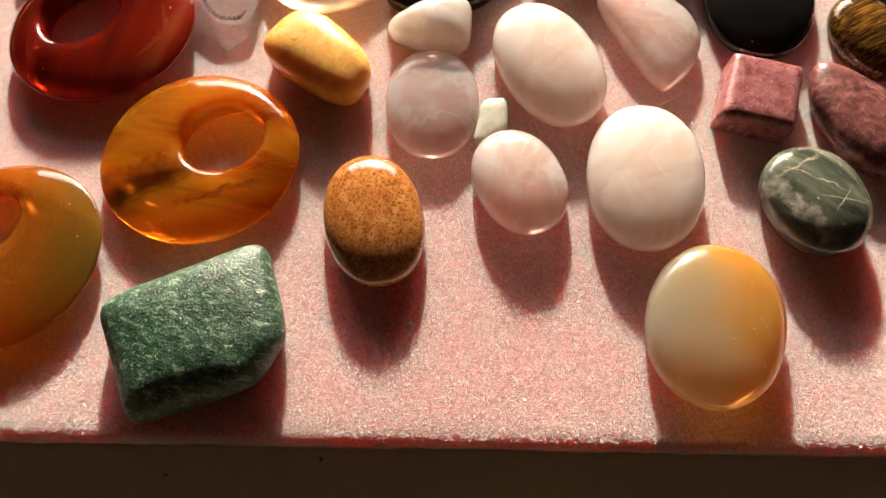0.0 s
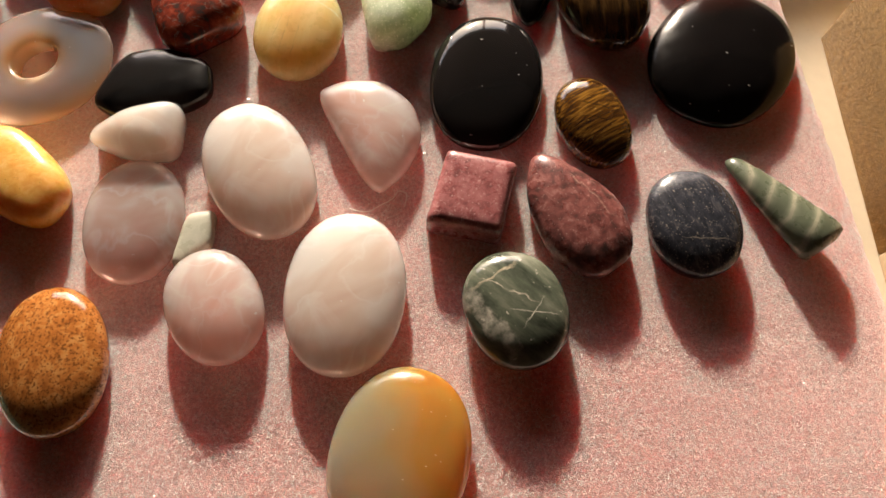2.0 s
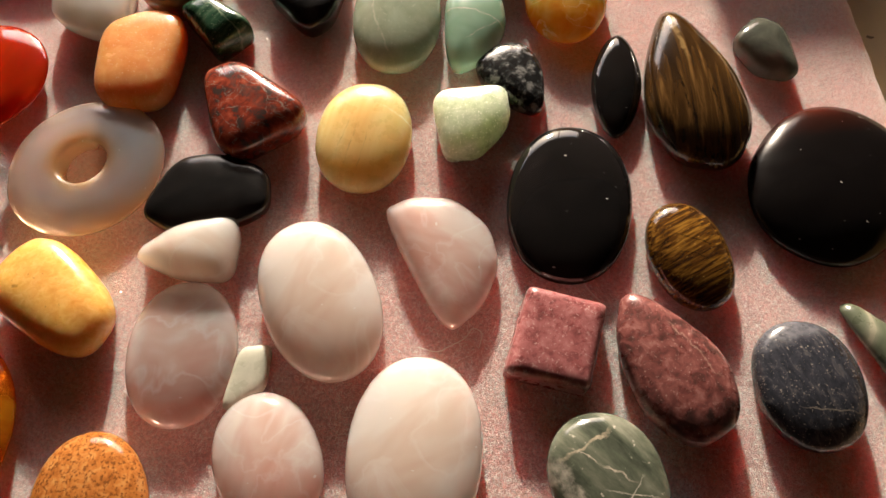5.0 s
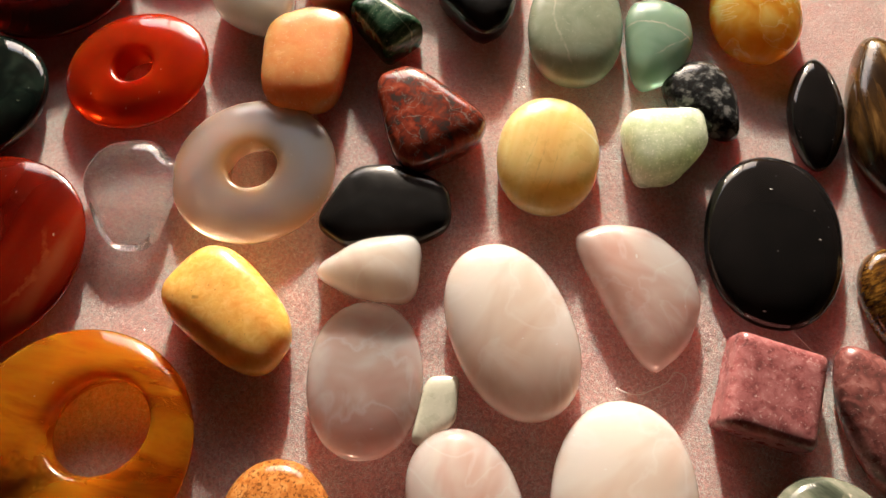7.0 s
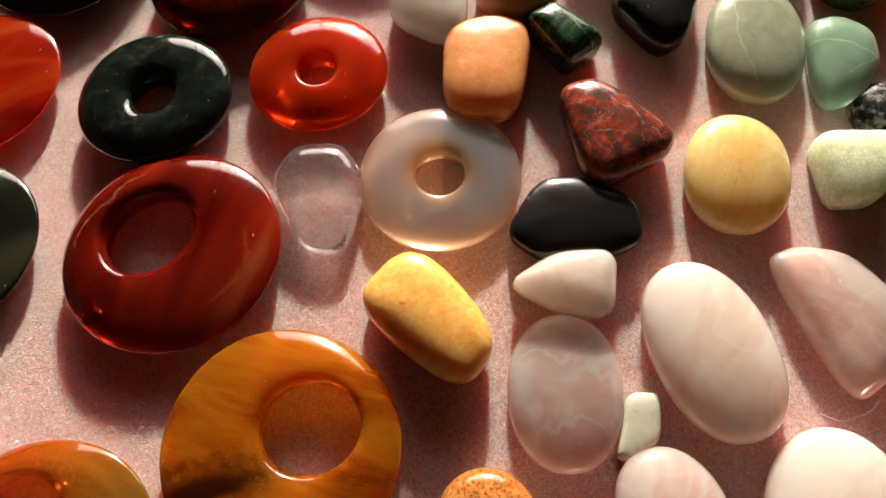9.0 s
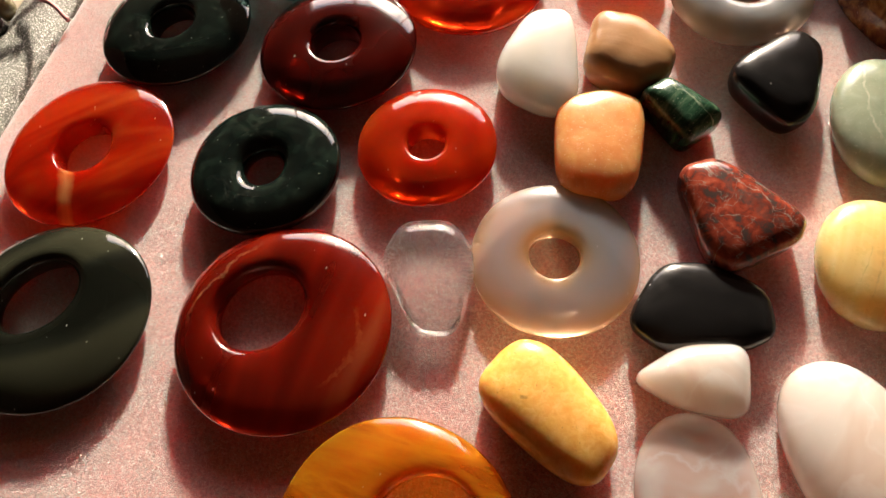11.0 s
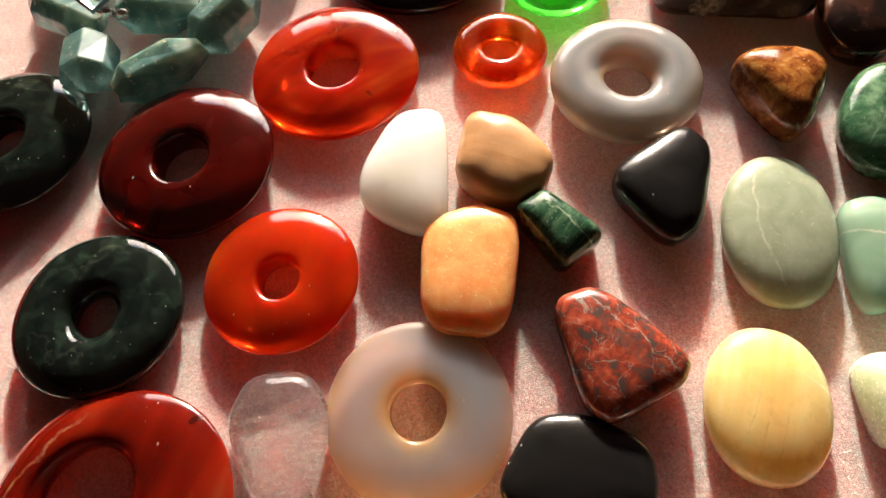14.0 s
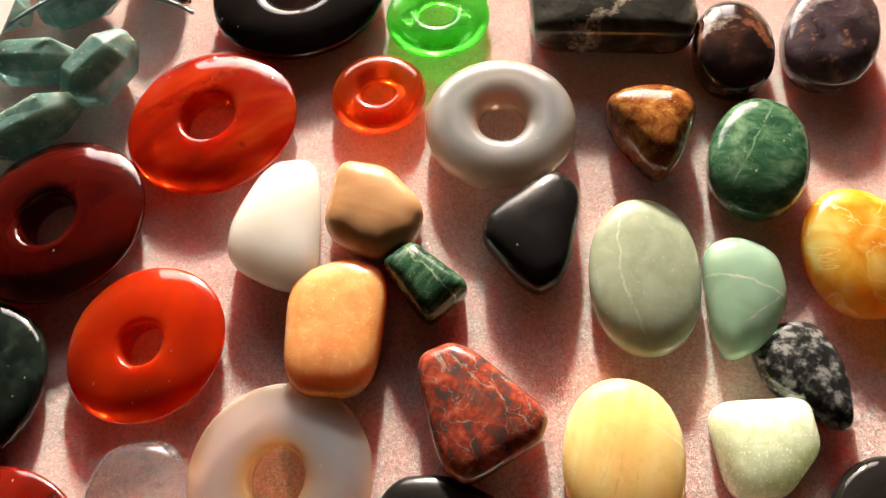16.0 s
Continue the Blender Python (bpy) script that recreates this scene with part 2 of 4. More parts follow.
def rounded(corners, soft=0.35, count=72):
    """A closed outline through a few corners (millimetres) with rounded turns."""
    pts = [Vector(c) * 0.001 for c in corners]
    line = []
    n = len(pts)
    for i in range(n):
        a, b, c = pts[i - 1], pts[i], pts[(i + 1) % n]
        p, q = b.lerp(a, soft), b.lerp(c, soft)
        for k in range(10):
            f = k / 9
            line.append((1 - f) ** 2 * p + 2 * f * (1 - f) * b + f * f * q)
    lengths = [(line[(i + 1) % len(line)] - line[i]).length for i in range(len(line))]
    total, out, i, run = sum(lengths), [], 0, 0.0
    for k in range(count):
        want = total * k / count
        while run + lengths[i] < want:
            run += lengths[i]
            i += 1
        out.append(line[i].lerp(line[(i + 1) % len(line)], (want - run) / max(lengths[i], 1e-9)))
    return out


def stone_mesh(outline, height, girdle=0.4, dome=2.0, foot=0.8, lumps=0.0, seed=0, tilt=(0, 0)):
    """A stone lying flat: its foot at z 0, widest at girdle * height, domed above. lumps: unevenness as a share of its size."""
    bm = bmesh.new()
    levels = []
    for s in (0.0, 0.3, 0.6, 0.85):
        k = foot + (1 - foot) * math.sin(s * math.pi / 2)
        levels.append((k, girdle * height * (1 - math.cos(s * math.pi / 2) ** 1.0)))
    for i in range(13):
        u = i / 13 * math.pi / 2
        levels.append((math.cos(u) ** (2 / dome), girdle * height + (1 - girdle) * height * math.sin(u) ** (2 / dome)))
    size = max(p.length for p in outline)

    def place(x, y, z):
        if lumps:
            d = noise.noise_vector(Vector((x / size, y / size, z / size)) * 1.3 + Vector((seed * 7.1, seed * 3.3, 0)))
            d += 0.4 * noise.noise_vector(Vector((x / size, y / size, z / size)) * 3.1 + Vector((seed * 2.1, 0, seed)))
            x, y, z = x + d.x * lumps * size, y + d.y * lumps * size, z + d.z * lumps * size * min(1, z / height * 1.5) * 0.8
        z += (x * tilt[0] + y * tilt[1]) * min(1.0, z / (girdle * height + 1e-9))
        return x, y, z

    rings = [[bm.verts.new(place(p.x * k, p.y * k, z)) for p in outline] for k, z in levels]
    n = len(outline)
    for lo, hi in zip(rings, rings[1:]):
        for i in range(n):
            bm.faces.new((lo[i], lo[(i + 1) % n], hi[(i + 1) % n], hi[i]))
    for ring, z, k in ((rings[0], 0, 0), (rings[-1], height, 0)):
        tip = bm.verts.new(place(0, 0, z))
        for i in range(n):
            bm.faces.new((ring[i], ring[(i + 1) % n], tip))
    return bm


def ring_mesh(a, b, hole_a, hole_b, hole_at, height, square=2.4, skew=0.35, n=2.05, hole_turn=0, lip=2.4):
    """A flat ring or donut: outer oval a x b, a hole at hole_at; skew thins it from the hole towards the rim; lip over 2 sharpens the hole's edge."""
    bm = bmesh.new()
    count, across = 84, 36
    outer, inner = superoval(a, b, n, count), superoval(hole_a, hole_b, 2.0, count)
    ct, st = math.cos(radians(hole_turn)), math.sin(radians(hole_turn))
    k0 = round(hole_turn / 360 * count)
    inner = [inner[(i - k0) % count] for i in range(count)]
    inner = [Vector((p.x * ct - p.y * st, p.x * st + p.y * ct)) for p in inner]
    rows = []
    for i in range(count):
        o, h = outer[i], inner[i] + Vector(hole_at)
        row = []
        for j in range(across):
            v = 2 * math.pi * j / across
            c, s = math.cos(v), math.sin(v)
            k = square if c > 0 else lip
            w = 0.5 + 0.5 * math.copysign(abs(c) ** (2 / k), c)
            z = 0.5 + 0.5 * math.copysign(abs(s) ** (2 / k), s) * (1 - skew * w * w)
            p = h.lerp(o, w)
            row.append(bm.verts.new((p.x, p.y, z * height)))
        rows.append(row)
    for i in range(count):
        for j in range(across):
            bm.faces.new((rows[i][j], rows[(i + 1) % count][j], rows[(i + 1) % count][(j + 1) % across], rows[i][(j + 1) % across]))
    return bm


def thing(name, bm, material, x, y, turn, label, category, group="stones on the felt", sink=0.0003, lean=(0, 0), smooth=True):
    ob = obj(name, bm, material, smooth=smooth)
    ob.matrix_world = pose(x, y, -sink, lean[0], lean[1], turn)
    return tagged(ob, label, category, group)

# ---- room, table, felt ----
TABLE_Z = -0.009
room = tagged(obj("floor", box_mesh(-2.6, 2.6, -3.0, 1.3, -0.80, -0.76), FLOOR, smooth=False), "brown wooden floor of the room", "floor", kind="structure")
tagged(obj("ceiling", box_mesh(-2.6, 2.6, -3.0, 1.3, 1.75, 1.80), CEILING, smooth=False), "unseen ceiling of the room, colour darkened for dark reflections", "ceiling", kind="structure")
tagged(obj("wall_west", box_mesh(-2.7, -2.6, -3.0, 1.3, -0.8, 1.8), WALL, smooth=False), "plain painted wall of the room", "wall", kind="structure")
tagged(obj("wall_east", box_mesh(2.6, 2.7, -3.0, 1.3, -0.8, 1.8), WALL, smooth=False), "plain painted wall of the room", "wall", kind="structure")
tagged(obj("wall_south", box_mesh(-2.7, 2.7, -3.1, -3.0, -0.8, 1.8), WALL, smooth=False), "plain painted wall of the room", "wall", kind="structure")
wall = new("wall_north")
tagged(wall, "plain painted wall with a window opening", "wall", kind="structure")
for x0, x1, z0, z1 in ((-2.7, -0.6, -0.8, 1.8), (0.6, 2.7, -0.8, 1.8), (-0.6, 0.6, -0.8, 0.12), (-0.6, 0.6, 0.64, 1.8)):
    part("wall_panel", box_mesh(x0, x1, 1.2, 1.3, z0, z1), WALL, wall, smooth=False)
window = new("window_1")
tagged(window, "wide window with a white frame", "window", kind="structure")
for x0, x1, z0, z1 in ((-0.6, -0.565, 0.12, 0.64), (0.565, 0.6, 0.12, 0.64), (-0.565, 0.565, 0.12, 0.15), (-0.565, 0.565, 0.61, 0.64), (-0.31, -0.29, 0.15, 0.61), (0.29, 0.31, 0.15, 0.61)):
    part("window_frame", box_mesh(x0, x1, 1.22, 1.27, z0, z1, 0.004), FRAME, window)

table = new("table")
tagged(table, "off-white painted table top with small specks", "table", kind="structure")
part("tabletop", box_mesh(-0.62, 0.62, -0.42, 0.72, TABLE_Z - 0.03, TABLE_Z, 0.003), TABLE, table)
for x, y in ((-0.56, -0.36), (0.56, -0.36), (-0.56, 0.66), (0.56, 0.66)):
    part("leg", box_mesh(x - 0.03, x + 0.03, y - 0.03, y + 0.03, -0.76, TABLE_Z - 0.03, 0.004), TABLE, table)

# the felt mat is a slightly skewed rectangle: front, right and left edges
FELT_CORNERS = [(-0.2135, 0.0215), (0.1865, -0.0130), (0.2215, 0.4300), (-0.1530, 0.4300)]


def felt_mesh():
    bm = bmesh.new()
    nx, ny = 150, 150
    (ax, ay), (bx, by), (cx, cy), (dx, dy) = FELT_CORNERS
    grid = []
    for j in range(ny + 1):
        row = []
        for i in range(nx + 1):
            u, v = i / nx, j / ny
            x = (1 - v) * ((1 - u) * ax + u * bx) + v * ((1 - u) * dx + u * cx)
            y = (1 - v) * ((1 - u) * ay + u * by) + v * ((1 - u) * dy + u * cy)
            edge = min(u, 1 - u, v, 1 - v)
            z = 0.00025 * noise.noise(Vector((x * 160, y * 160, 0))) - 0.00025
            if edge < 0.003:
                z -= 0.0008
            if edge == 0:
                x += 0.0005 * noise.noise(Vector((x * 300, y * 300, 2)))
                y += 0.0005 * noise.noise(Vector((x * 300, y * 300, 5)))
            row.append(bm.verts.new((x, y, z)))
        grid.append(row)
    for j in range(ny):
        for i in range(nx):
            bm.faces.new((grid[j][i], grid[j][i + 1], grid[j + 1][i + 1], grid[j + 1][i]))
    rim = grid[0] + [r[-1] for r in grid[1:]] + grid[-1][-2::-1] + [r[0] for r in grid[-2:0:-1]]
    low = [bm.verts.new((v.co.x, v.co.y, TABLE_Z)) for v in rim]
    for i in range(len(rim)):
        k = (i + 1) % len(rim)
        bm.faces.new((rim[i], low[i], low[k], rim[k]))
    bm.faces.new(low)
    return bm


felt = tagged(obj("felt_mat", felt_mesh(), FELT), "dusty pink felt mat lying on the table", "mat")


def fibre_mesh(count, seed, spread, length):
    """Loose felt fibres: thin bent ribbons lying on the mat."""
    rng = np.random.default_rng(seed)
    x = rng.uniform(*spread[0], count)
    y = rng.uniform(*spread[1], count)
    keep = np.ones(count, bool)
    for (ax, ay), (bx, by) in zip(FELT_CORNERS, FELT_CORNERS[1:] + FELT_CORNERS[:1]):
        keep &= ((bx - ax) * (y - ay) - (by - ay) * (x - ax)) / math.hypot(bx - ax, by - ay) > 0.0016
    x, y = x[keep], y[keep]
    n = len(x)
    ang, size = rng.uniform(0, 2 * np.pi, n), rng.uniform(0.5, 1.5, n) * length
    bend, rise = rng.normal(0, 0.7, n), rng.uniform(0.1, 1.3, n) ** 1.5
    wide = 0.000038
    verts = np.zeros((n, 6, 3))
    px, py, pz = x.copy(), y.copy(), np.full(n, -0.0002)
    for k in range(3):
        a = ang + bend * k
        nx, ny = -np.sin(a) * wide, np.cos(a) * wide
        verts[:, 2 * k] = np.stack([px + nx, py + ny, pz], 1)
        verts[:, 2 * k + 1] = np.stack([px - nx, py - ny, pz], 1)
        px, py = px + np.cos(a) * size / 2, py + np.sin(a) * size / 2
        pz = pz + size / 2 * rise * (1 if k == 0 else -0.4)
    base = (np.arange(n) * 6)[:, None]
    faces = np.concatenate([base + [0, 2, 3, 1], base + [2, 4, 5, 3]])
    me = bpy.data.meshes.new("fuzz")
    me.from_pydata(verts.reshape(-1, 3).tolist(), [], faces.tolist())
    me.materials.append(FUZZ)
    return me


fuzz = new("fuzz", fibre_mesh(520000, 3, ((-0.20, 0.21), (-0.01, 0.32)), 0.0007))
fuzz.parent = felt
tagged(fuzz, "short pale pink fibres standing off the felt", kind="stuff")

# ---- minerals ----
M = {}
# the white flecks of these three quartzes are painted sparkles
M["rose"] = mineral("rose_quartz", [(0.32, (0.74, 0.42, 0.37)), (0.5, (0.81, 0.52, 0.46)), (0.66, (0.88, 0.66, 0.60))], scale=105, stretch=(0.7, 1.3, 1), turn=35, twist=0.5, rough=0.2, sss=0.85, radius=0.035, reach=(1, 0.8, 0.72), clear=0.22, tint=(1, 0.80, 0.74), glass=0.25, coat=1.0, bump=0.01, veins=((0.99, 0.90, 0.87), 75, 0.035, 35, 4.0, 0.22), fleck=((1.0, 0.97, 0.95), 260, 0.05))
M["milky"] = mineral("milky_quartz", [(0.32, (0.78, 0.56, 0.46)), (0.5, (0.84, 0.65, 0.55)), (0.64, (0.90, 0.77, 0.68))], scale=85, stretch=(0.7, 1.3, 1), turn=50, twist=0.5, rough=0.2, sss=0.85, radius=0.035, reach=(1, 0.86, 0.77), clear=0.15, tint=(1, 0.86, 0.78), glass=0.2, coat=1.0, bump=0.01, veins=((1.0, 0.95, 0.90), 65, 0.04, 20, 4.0, 0.22), fleck=((1.0, 0.97, 0.95), 260, 0.05))
M["clouded"] = mineral("clouded_rose_quartz", [(0.3, (0.68, 0.40, 0.36)), (0.5, (0.80, 0.55, 0.50)), (0.68, (0.94, 0.80, 0.75))], scale=95, stretch=(1.2, 0.8, 1), twist=0.3, rough=0.2, sss=0.85, radius=0.03, reach=(1, 0.78, 0.70), clear=0.32, tint=(1, 0.80, 0.74), glass=0.3, coat=1.0, bump=0.01, veins=((0.98, 0.88, 0.85), 85, 0.05, 60, 4.0, 0.45), fleck=((1.0, 0.97, 0.95), 260, 0.05))
M["clear"] = mineral("clear_quartz", [(0.3, (0.96, 0.94, 0.92)), (0.8, (0.99, 0.98, 0.97))], scale=60, rough=0.015, sss=1.0, clear=0.15, tint=(1, 0.97, 0.95), glass=0.95, coat=1.0, bump=0.0, fleck=((0.95, 0.93, 0.9), 500, 0.06), radius=0.03)
M["white"] = mineral("white_quartz", [(0.3, (0.72, 0.66, 0.57)), (0.7, (0.77, 0.73, 0.65))], scale=60, rough=0.2, sss=1.0, radius=0.045, reach=(1, 0.84, 0.70), clear=0.06, tint=(1, 0.9, 0.8), bump=0.03)
M["brown"] = mineral("fossil_coral", [(0.3, (0.24, 0.075, 0.016)), (0.5, (0.40, 0.145, 0.032)), (0.7, (0.50, 0.24, 0.075))], scale=420, rough=0.1, sss=0.05, radius=0.003, reach=(1, 0.5, 0.2), specks=((0.14, 0.05, 0.014), 1500, 0.53), coat=0.7, bump=0.03)
# the second, wide line paints the red pendant's shadow on the left side
M["honey"] = mineral("honey_agate", [(0.32, (0.27, 0.042, 0.003)), (0.43, (0.52, 0.135, 0.005)), (0.53, (0.75, 0.29, 0.015)), (0.7, (0.62, 0.14, 0.005))], "noise", scale=42, stretch=(0.35, 1.9, 1), turn=-8, twist=0.4, rough=0.12, sss=0.6, radius=0.012, reach=(1, 0.4, 0.12), clear=0.13, tint=(1, 0.42, 0.08), glass=0.7, coat=0.7, bump=0.012, fleck=((0.9, 0.85, 0.8), 300, 0.05), stripe=((0.03, 0.006, 0.002), -142, -0.0056, 0.0042, -0.0170, 0.0080), lines=[((0.20, 0.03, 0.004), 12, -14, 1.8, 3, 13, 2, 0), ((0.11, 0.018, 0.003), 12, -3, 7, -16, 15, 3, 0)], lying=157)
M["olive"] = mineral("olive_agate", [(0.12, (0.50, 0.09, 0.006)), (0.45, (0.50, 0.15, 0.010)), (0.7, (0.33, 0.15, 0.012)), (0.95, (0.22, 0.155, 0.022))], "across", scale=60, offset=0.34, wobble=0.35, rough=0.12, sss=0.4, radius=0.006, reach=(1, 0.55, 0.2), clear=0.18, tint=(1, 0.5, 0.12), glass=0.6, coat=0.7, bump=0.012, fleck=((0.9, 0.85, 0.8), 300, 0.05))
M["deepred"] = mineral("deep_red_agate", [(0.25, (0.09, 0.003, 0.002)), (0.5, (0.24, 0.011, 0.004)), (0.66, (0.36, 0.025, 0.007)), (0.8, (0.50, 0.11, 0.04))], "noise", scale=34, stretch=(2.2, 0.5, 1), turn=12, twist=0.3, rough=0.12, sss=0.8, radius=0.006, reach=(1, 0.2, 0.08), clear=0.04, tint=(1, 0.12, 0.04), glass=0.55, coat=0.7, bump=0.012, fleck=((0.9, 0.85, 0.8), 300, 0.05), lines=[((0.62, 0.30, 0.16), 55, 20.5, 0.9, -1, 14, 2, -3), ((0.52, 0.13, 0.04), 70, -20, 1.2, 0, 11, 2, 4), ((0.02, 0.004, 0.003), 45, 2.1, 1.3, 25.2, 1.8, 0.3, 0)])
M["garnetred"] = mineral("dark_red_agate", [(0.3, (0.04, 0.0015, 0.0015)), (0.7, (0.11, 0.004, 0.002))], scale=50, rough=0.12, sss=0.85, radius=0.006, reach=(1, 0.15, 0.08), clear=0.04, tint=(1, 0.1, 0.05), glass=0.3, coat=0.7, bump=0.012, fleck=((0.9, 0.85, 0.8), 300, 0.05))
M["scarlet"] = mineral("scarlet_carnelian", [(0.25, (0.40, 0.014, 0.003)), (0.55, (0.60, 0.042, 0.005)), (0.8, (0.74, 0.11, 0.012))], scale=45, rough=0.12, sss=0.85, radius=0.014, reach=(1, 0.25, 0.08), clear=0.14, tint=(1, 0.18, 0.05), glass=0.5, coat=0.7, bump=0.01, fleck=((0.9, 0.85, 0.8), 300, 0.05))
M["carnelian"] = mineral("clear_carnelian", [(0.3, (0.24, 0.005, 0.002)), (0.5, (0.46, 0.02, 0.004)), (0.72, (0.70, 0.10, 0.015))], "noise", scale=42, stretch=(0.5, 2.0, 1), turn=-30, rough=0.12, sss=0.85, radius=0.018, reach=(1, 0.25, 0.1), clear=0.22, tint=(1, 0.2, 0.06), glass=0.42, coat=0.7, bump=0.01, fleck=((0.9, 0.85, 0.8), 300, 0.05), lines=[((0.07, 0.005, 0.003), -45, -0.6, 1.0, 16.1, 1.4, 0.3, 0), ((0.20, 0.006, 0.002), 25, 9, 3, 0, 20, 3, 0)])
M["striped"] = mineral("striped_carnelian", [(0.3, (0.24, 0.005, 0.002)), (0.5, (0.46, 0.02, 0.004)), (0.72, (0.70, 0.10, 0.015))], "noise", scale=42, stretch=(0.5, 2.0, 1), turn=-30, rough=0.12, sss=0.85, radius=0.018, reach=(1, 0.25, 0.1), clear=0.22, tint=(1, 0.2, 0.06), glass=0.42, coat=0.7, bump=0.01, fleck=((0.9, 0.85, 0.8), 300, 0.05), stripe=((0.85, 0.42, 0.14), -78, -0.0031, 0.0025, 0.0245, -0.0038))
M["orangering"] = mineral("orange_carnelian", [(0.3, (0.78, 0.06, 0.006)), (0.7, (0.88, 0.18, 0.02))], scale=60, rough=0.15, sss=0.7, radius=0.016, reach=(1, 0.3, 0.12), clear=0.4, tint=(1, 0.3, 0.09), glass=0.75, coat=1.0, bump=0.01)
M["greyring"] = mineral("grey_agate", [(0.28, (0.60, 0.32, 0.13)), (0.35, (0.48, 0.41, 0.35)), (0.44, (0.46, 0.46, 0.48)), (0.56, (0.50, 0.45, 0.41)), (0.65, (0.62, 0.40, 0.22))], "round", scale=40, offset=0.12, wobble=0.22, rough=0.2, sss=0.9, radius=0.05, reach=(1, 0.78, 0.58), clear=0.38, tint=(1, 0.80, 0.62), glass=0.5, coat=1.0, bump=0.012, fleck=((0.9, 0.85, 0.8), 330, 0.05))
M["ashring"] = mineral("ash_agate", [(0.25, (0.44, 0.27, 0.16)), (0.31, (0.33, 0.33, 0.33)), (0.39, (0.46, 0.48, 0.50)), (0.45, (0.35, 0.37, 0.39)), (0.53, (0.43, 0.43, 0.43)), (0.62, (0.38, 0.30, 0.23))], "round", scale=60, offset=0.1, wobble=0.14, rough=0.12, sss=0.85, radius=0.02, reach=(1, 0.85, 0.7), clear=0.1, tint=(1, 0.85, 0.7), glass=0.4, coat=0.5, bump=0.012, fleck=((0.9, 0.85, 0.8), 330, 0.04))
M["moss"] = mineral("moss_agate", [(0.46, (0.003, 0.006, 0.005)), (0.62, (0.009, 0.018, 0.013)), (0.8, (0.05, 0.06, 0.04))], scale=260, twist=0.3, rough=0.06, coat=0.6, specks=((0.20, 0.23, 0.16), 600, 0.70), fleck=((0.5, 0.5, 0.44), 500, 0.06), bump=0.03, lines=[((0.03, 0.038, 0.028), 20, 12, 1.6, 4, 11, 9, 0), ((0.03, 0.035, 0.028), -35, -11, 1.2, 0, 12, 9, 0)])
M["smoke"] = mineral("smoky_green_agate", [(0.3, (0.004, 0.005, 0.003)), (0.55, (0.010, 0.012, 0.008)), (0.8, (0.032, 0.034, 0.020))], "bands", scale=60, turn=55, wobble=0.35, rough=0.08, sss=0.0, clear=0.04, tint=(0.8, 0.8, 0.5), coat=0.6, bump=0.02, fleck=((0.9, 0.85, 0.8), 300, 0.05))
M["greenglass"] = mineral("green_glass", [(0.3, (0.20, 0.85, 0.16)), (0.7, (0.36, 0.92, 0.3))], scale=40, rough=0.05, sss=0.4, radius=0.02, reach=(0.3, 1, 0.3), clear=0.58, tint=(0.35, 1, 0.28), glass=0.85, coat=1.0, bump=0.01)
M["black"] = mineral("black_onyx", [(0.3, (0.004, 0.004, 0.004)), (0.8, (0.012, 0.010, 0.010))], scale=80, rough=0.07, fleck=((0.7, 0.65, 0.6), 300, 0.05), bump=0.01)
M["blackmatt"] = mineral("black_tumbled", [(0.3, (0.004, 0.004, 0.004)), (0.8, (0.010, 0.009, 0.009))], scale=120, rough=0.24, fleck=((0.7, 0.65, 0.6), 300, 0.05), bump=0.05, bump_scale=500)
M["sardonyx"] = mineral("black_brown_onyx", [(0.72, (0.004, 0.003, 0.003)), (0.9, (0.02, 0.004, 0.002)), (1.0, (0.07, 0.010, 0.004))], "across", scale=60, turn=-48, offset=0.45, wobble=0.25, rough=0.2, fleck=((0.7, 0.65, 0.6), 300, 0.05), bump=0.01, ior=1.38)
M["tiger"] = mineral("tiger_eye", [(0.34, (0.018, 0.007, 0.003)), (0.5, (0.075, 0.030, 0.005)), (0.7, (0.28, 0.14, 0.022))], "noise", scale=700, stretch=(2.0, 0.12, 1), turn=-15, twist=0.3, rough=0.1, specks=((0.5, 0.33, 0.1), 1600, 0.66), coat=0.5, bump=0.05, lines=[((0.010, 0.005, 0.002), -25, 2, 0.3, 0, 8, 1, 0), ((0.010, 0.005, 0.002), -20, -2, 0.25, 1, 7, 1, 1)], lying=98)
M["tigerbig"] = mineral("brown_tiger_eye", [(0.36, (0.014, 0.007, 0.003)), (0.54, (0.075, 0.036, 0.010)), (0.70, (0.24, 0.13, 0.04))], "noise", scale=190, stretch=(2.2, 0.16, 1), turn=4, twist=0.4, rough=0.12, coat=0.5, bump=0.08, lines=[((0.005, 0.003, 0.002), 95, 5.5, 0.6, 2, 24, 1, 0), ((0.005, 0.003, 0.002), 86, -3, 0.5, 3, 24, 1.5, 0), ((0.30, 0.20, 0.08), 90, 1.5, 1.1, 14, 12, 1, 0), ((0.34, 0.21, 0.06), 100, -9, 1.0, 8, 9, 2, 0)])
M["rhodonite"] = mineral("rhodonite", [(0.3, (0.12, 0.03, 0.03)), (0.45, (0.28, 0.085, 0.085)), (0.6, (0.38, 0.14, 0.14)), (0.8, (0.48, 0.25, 0.24))], scale=420, rough=0.3, specks=((0.5, 0.32, 0.30), 1600, 0.60), bump=0.06)
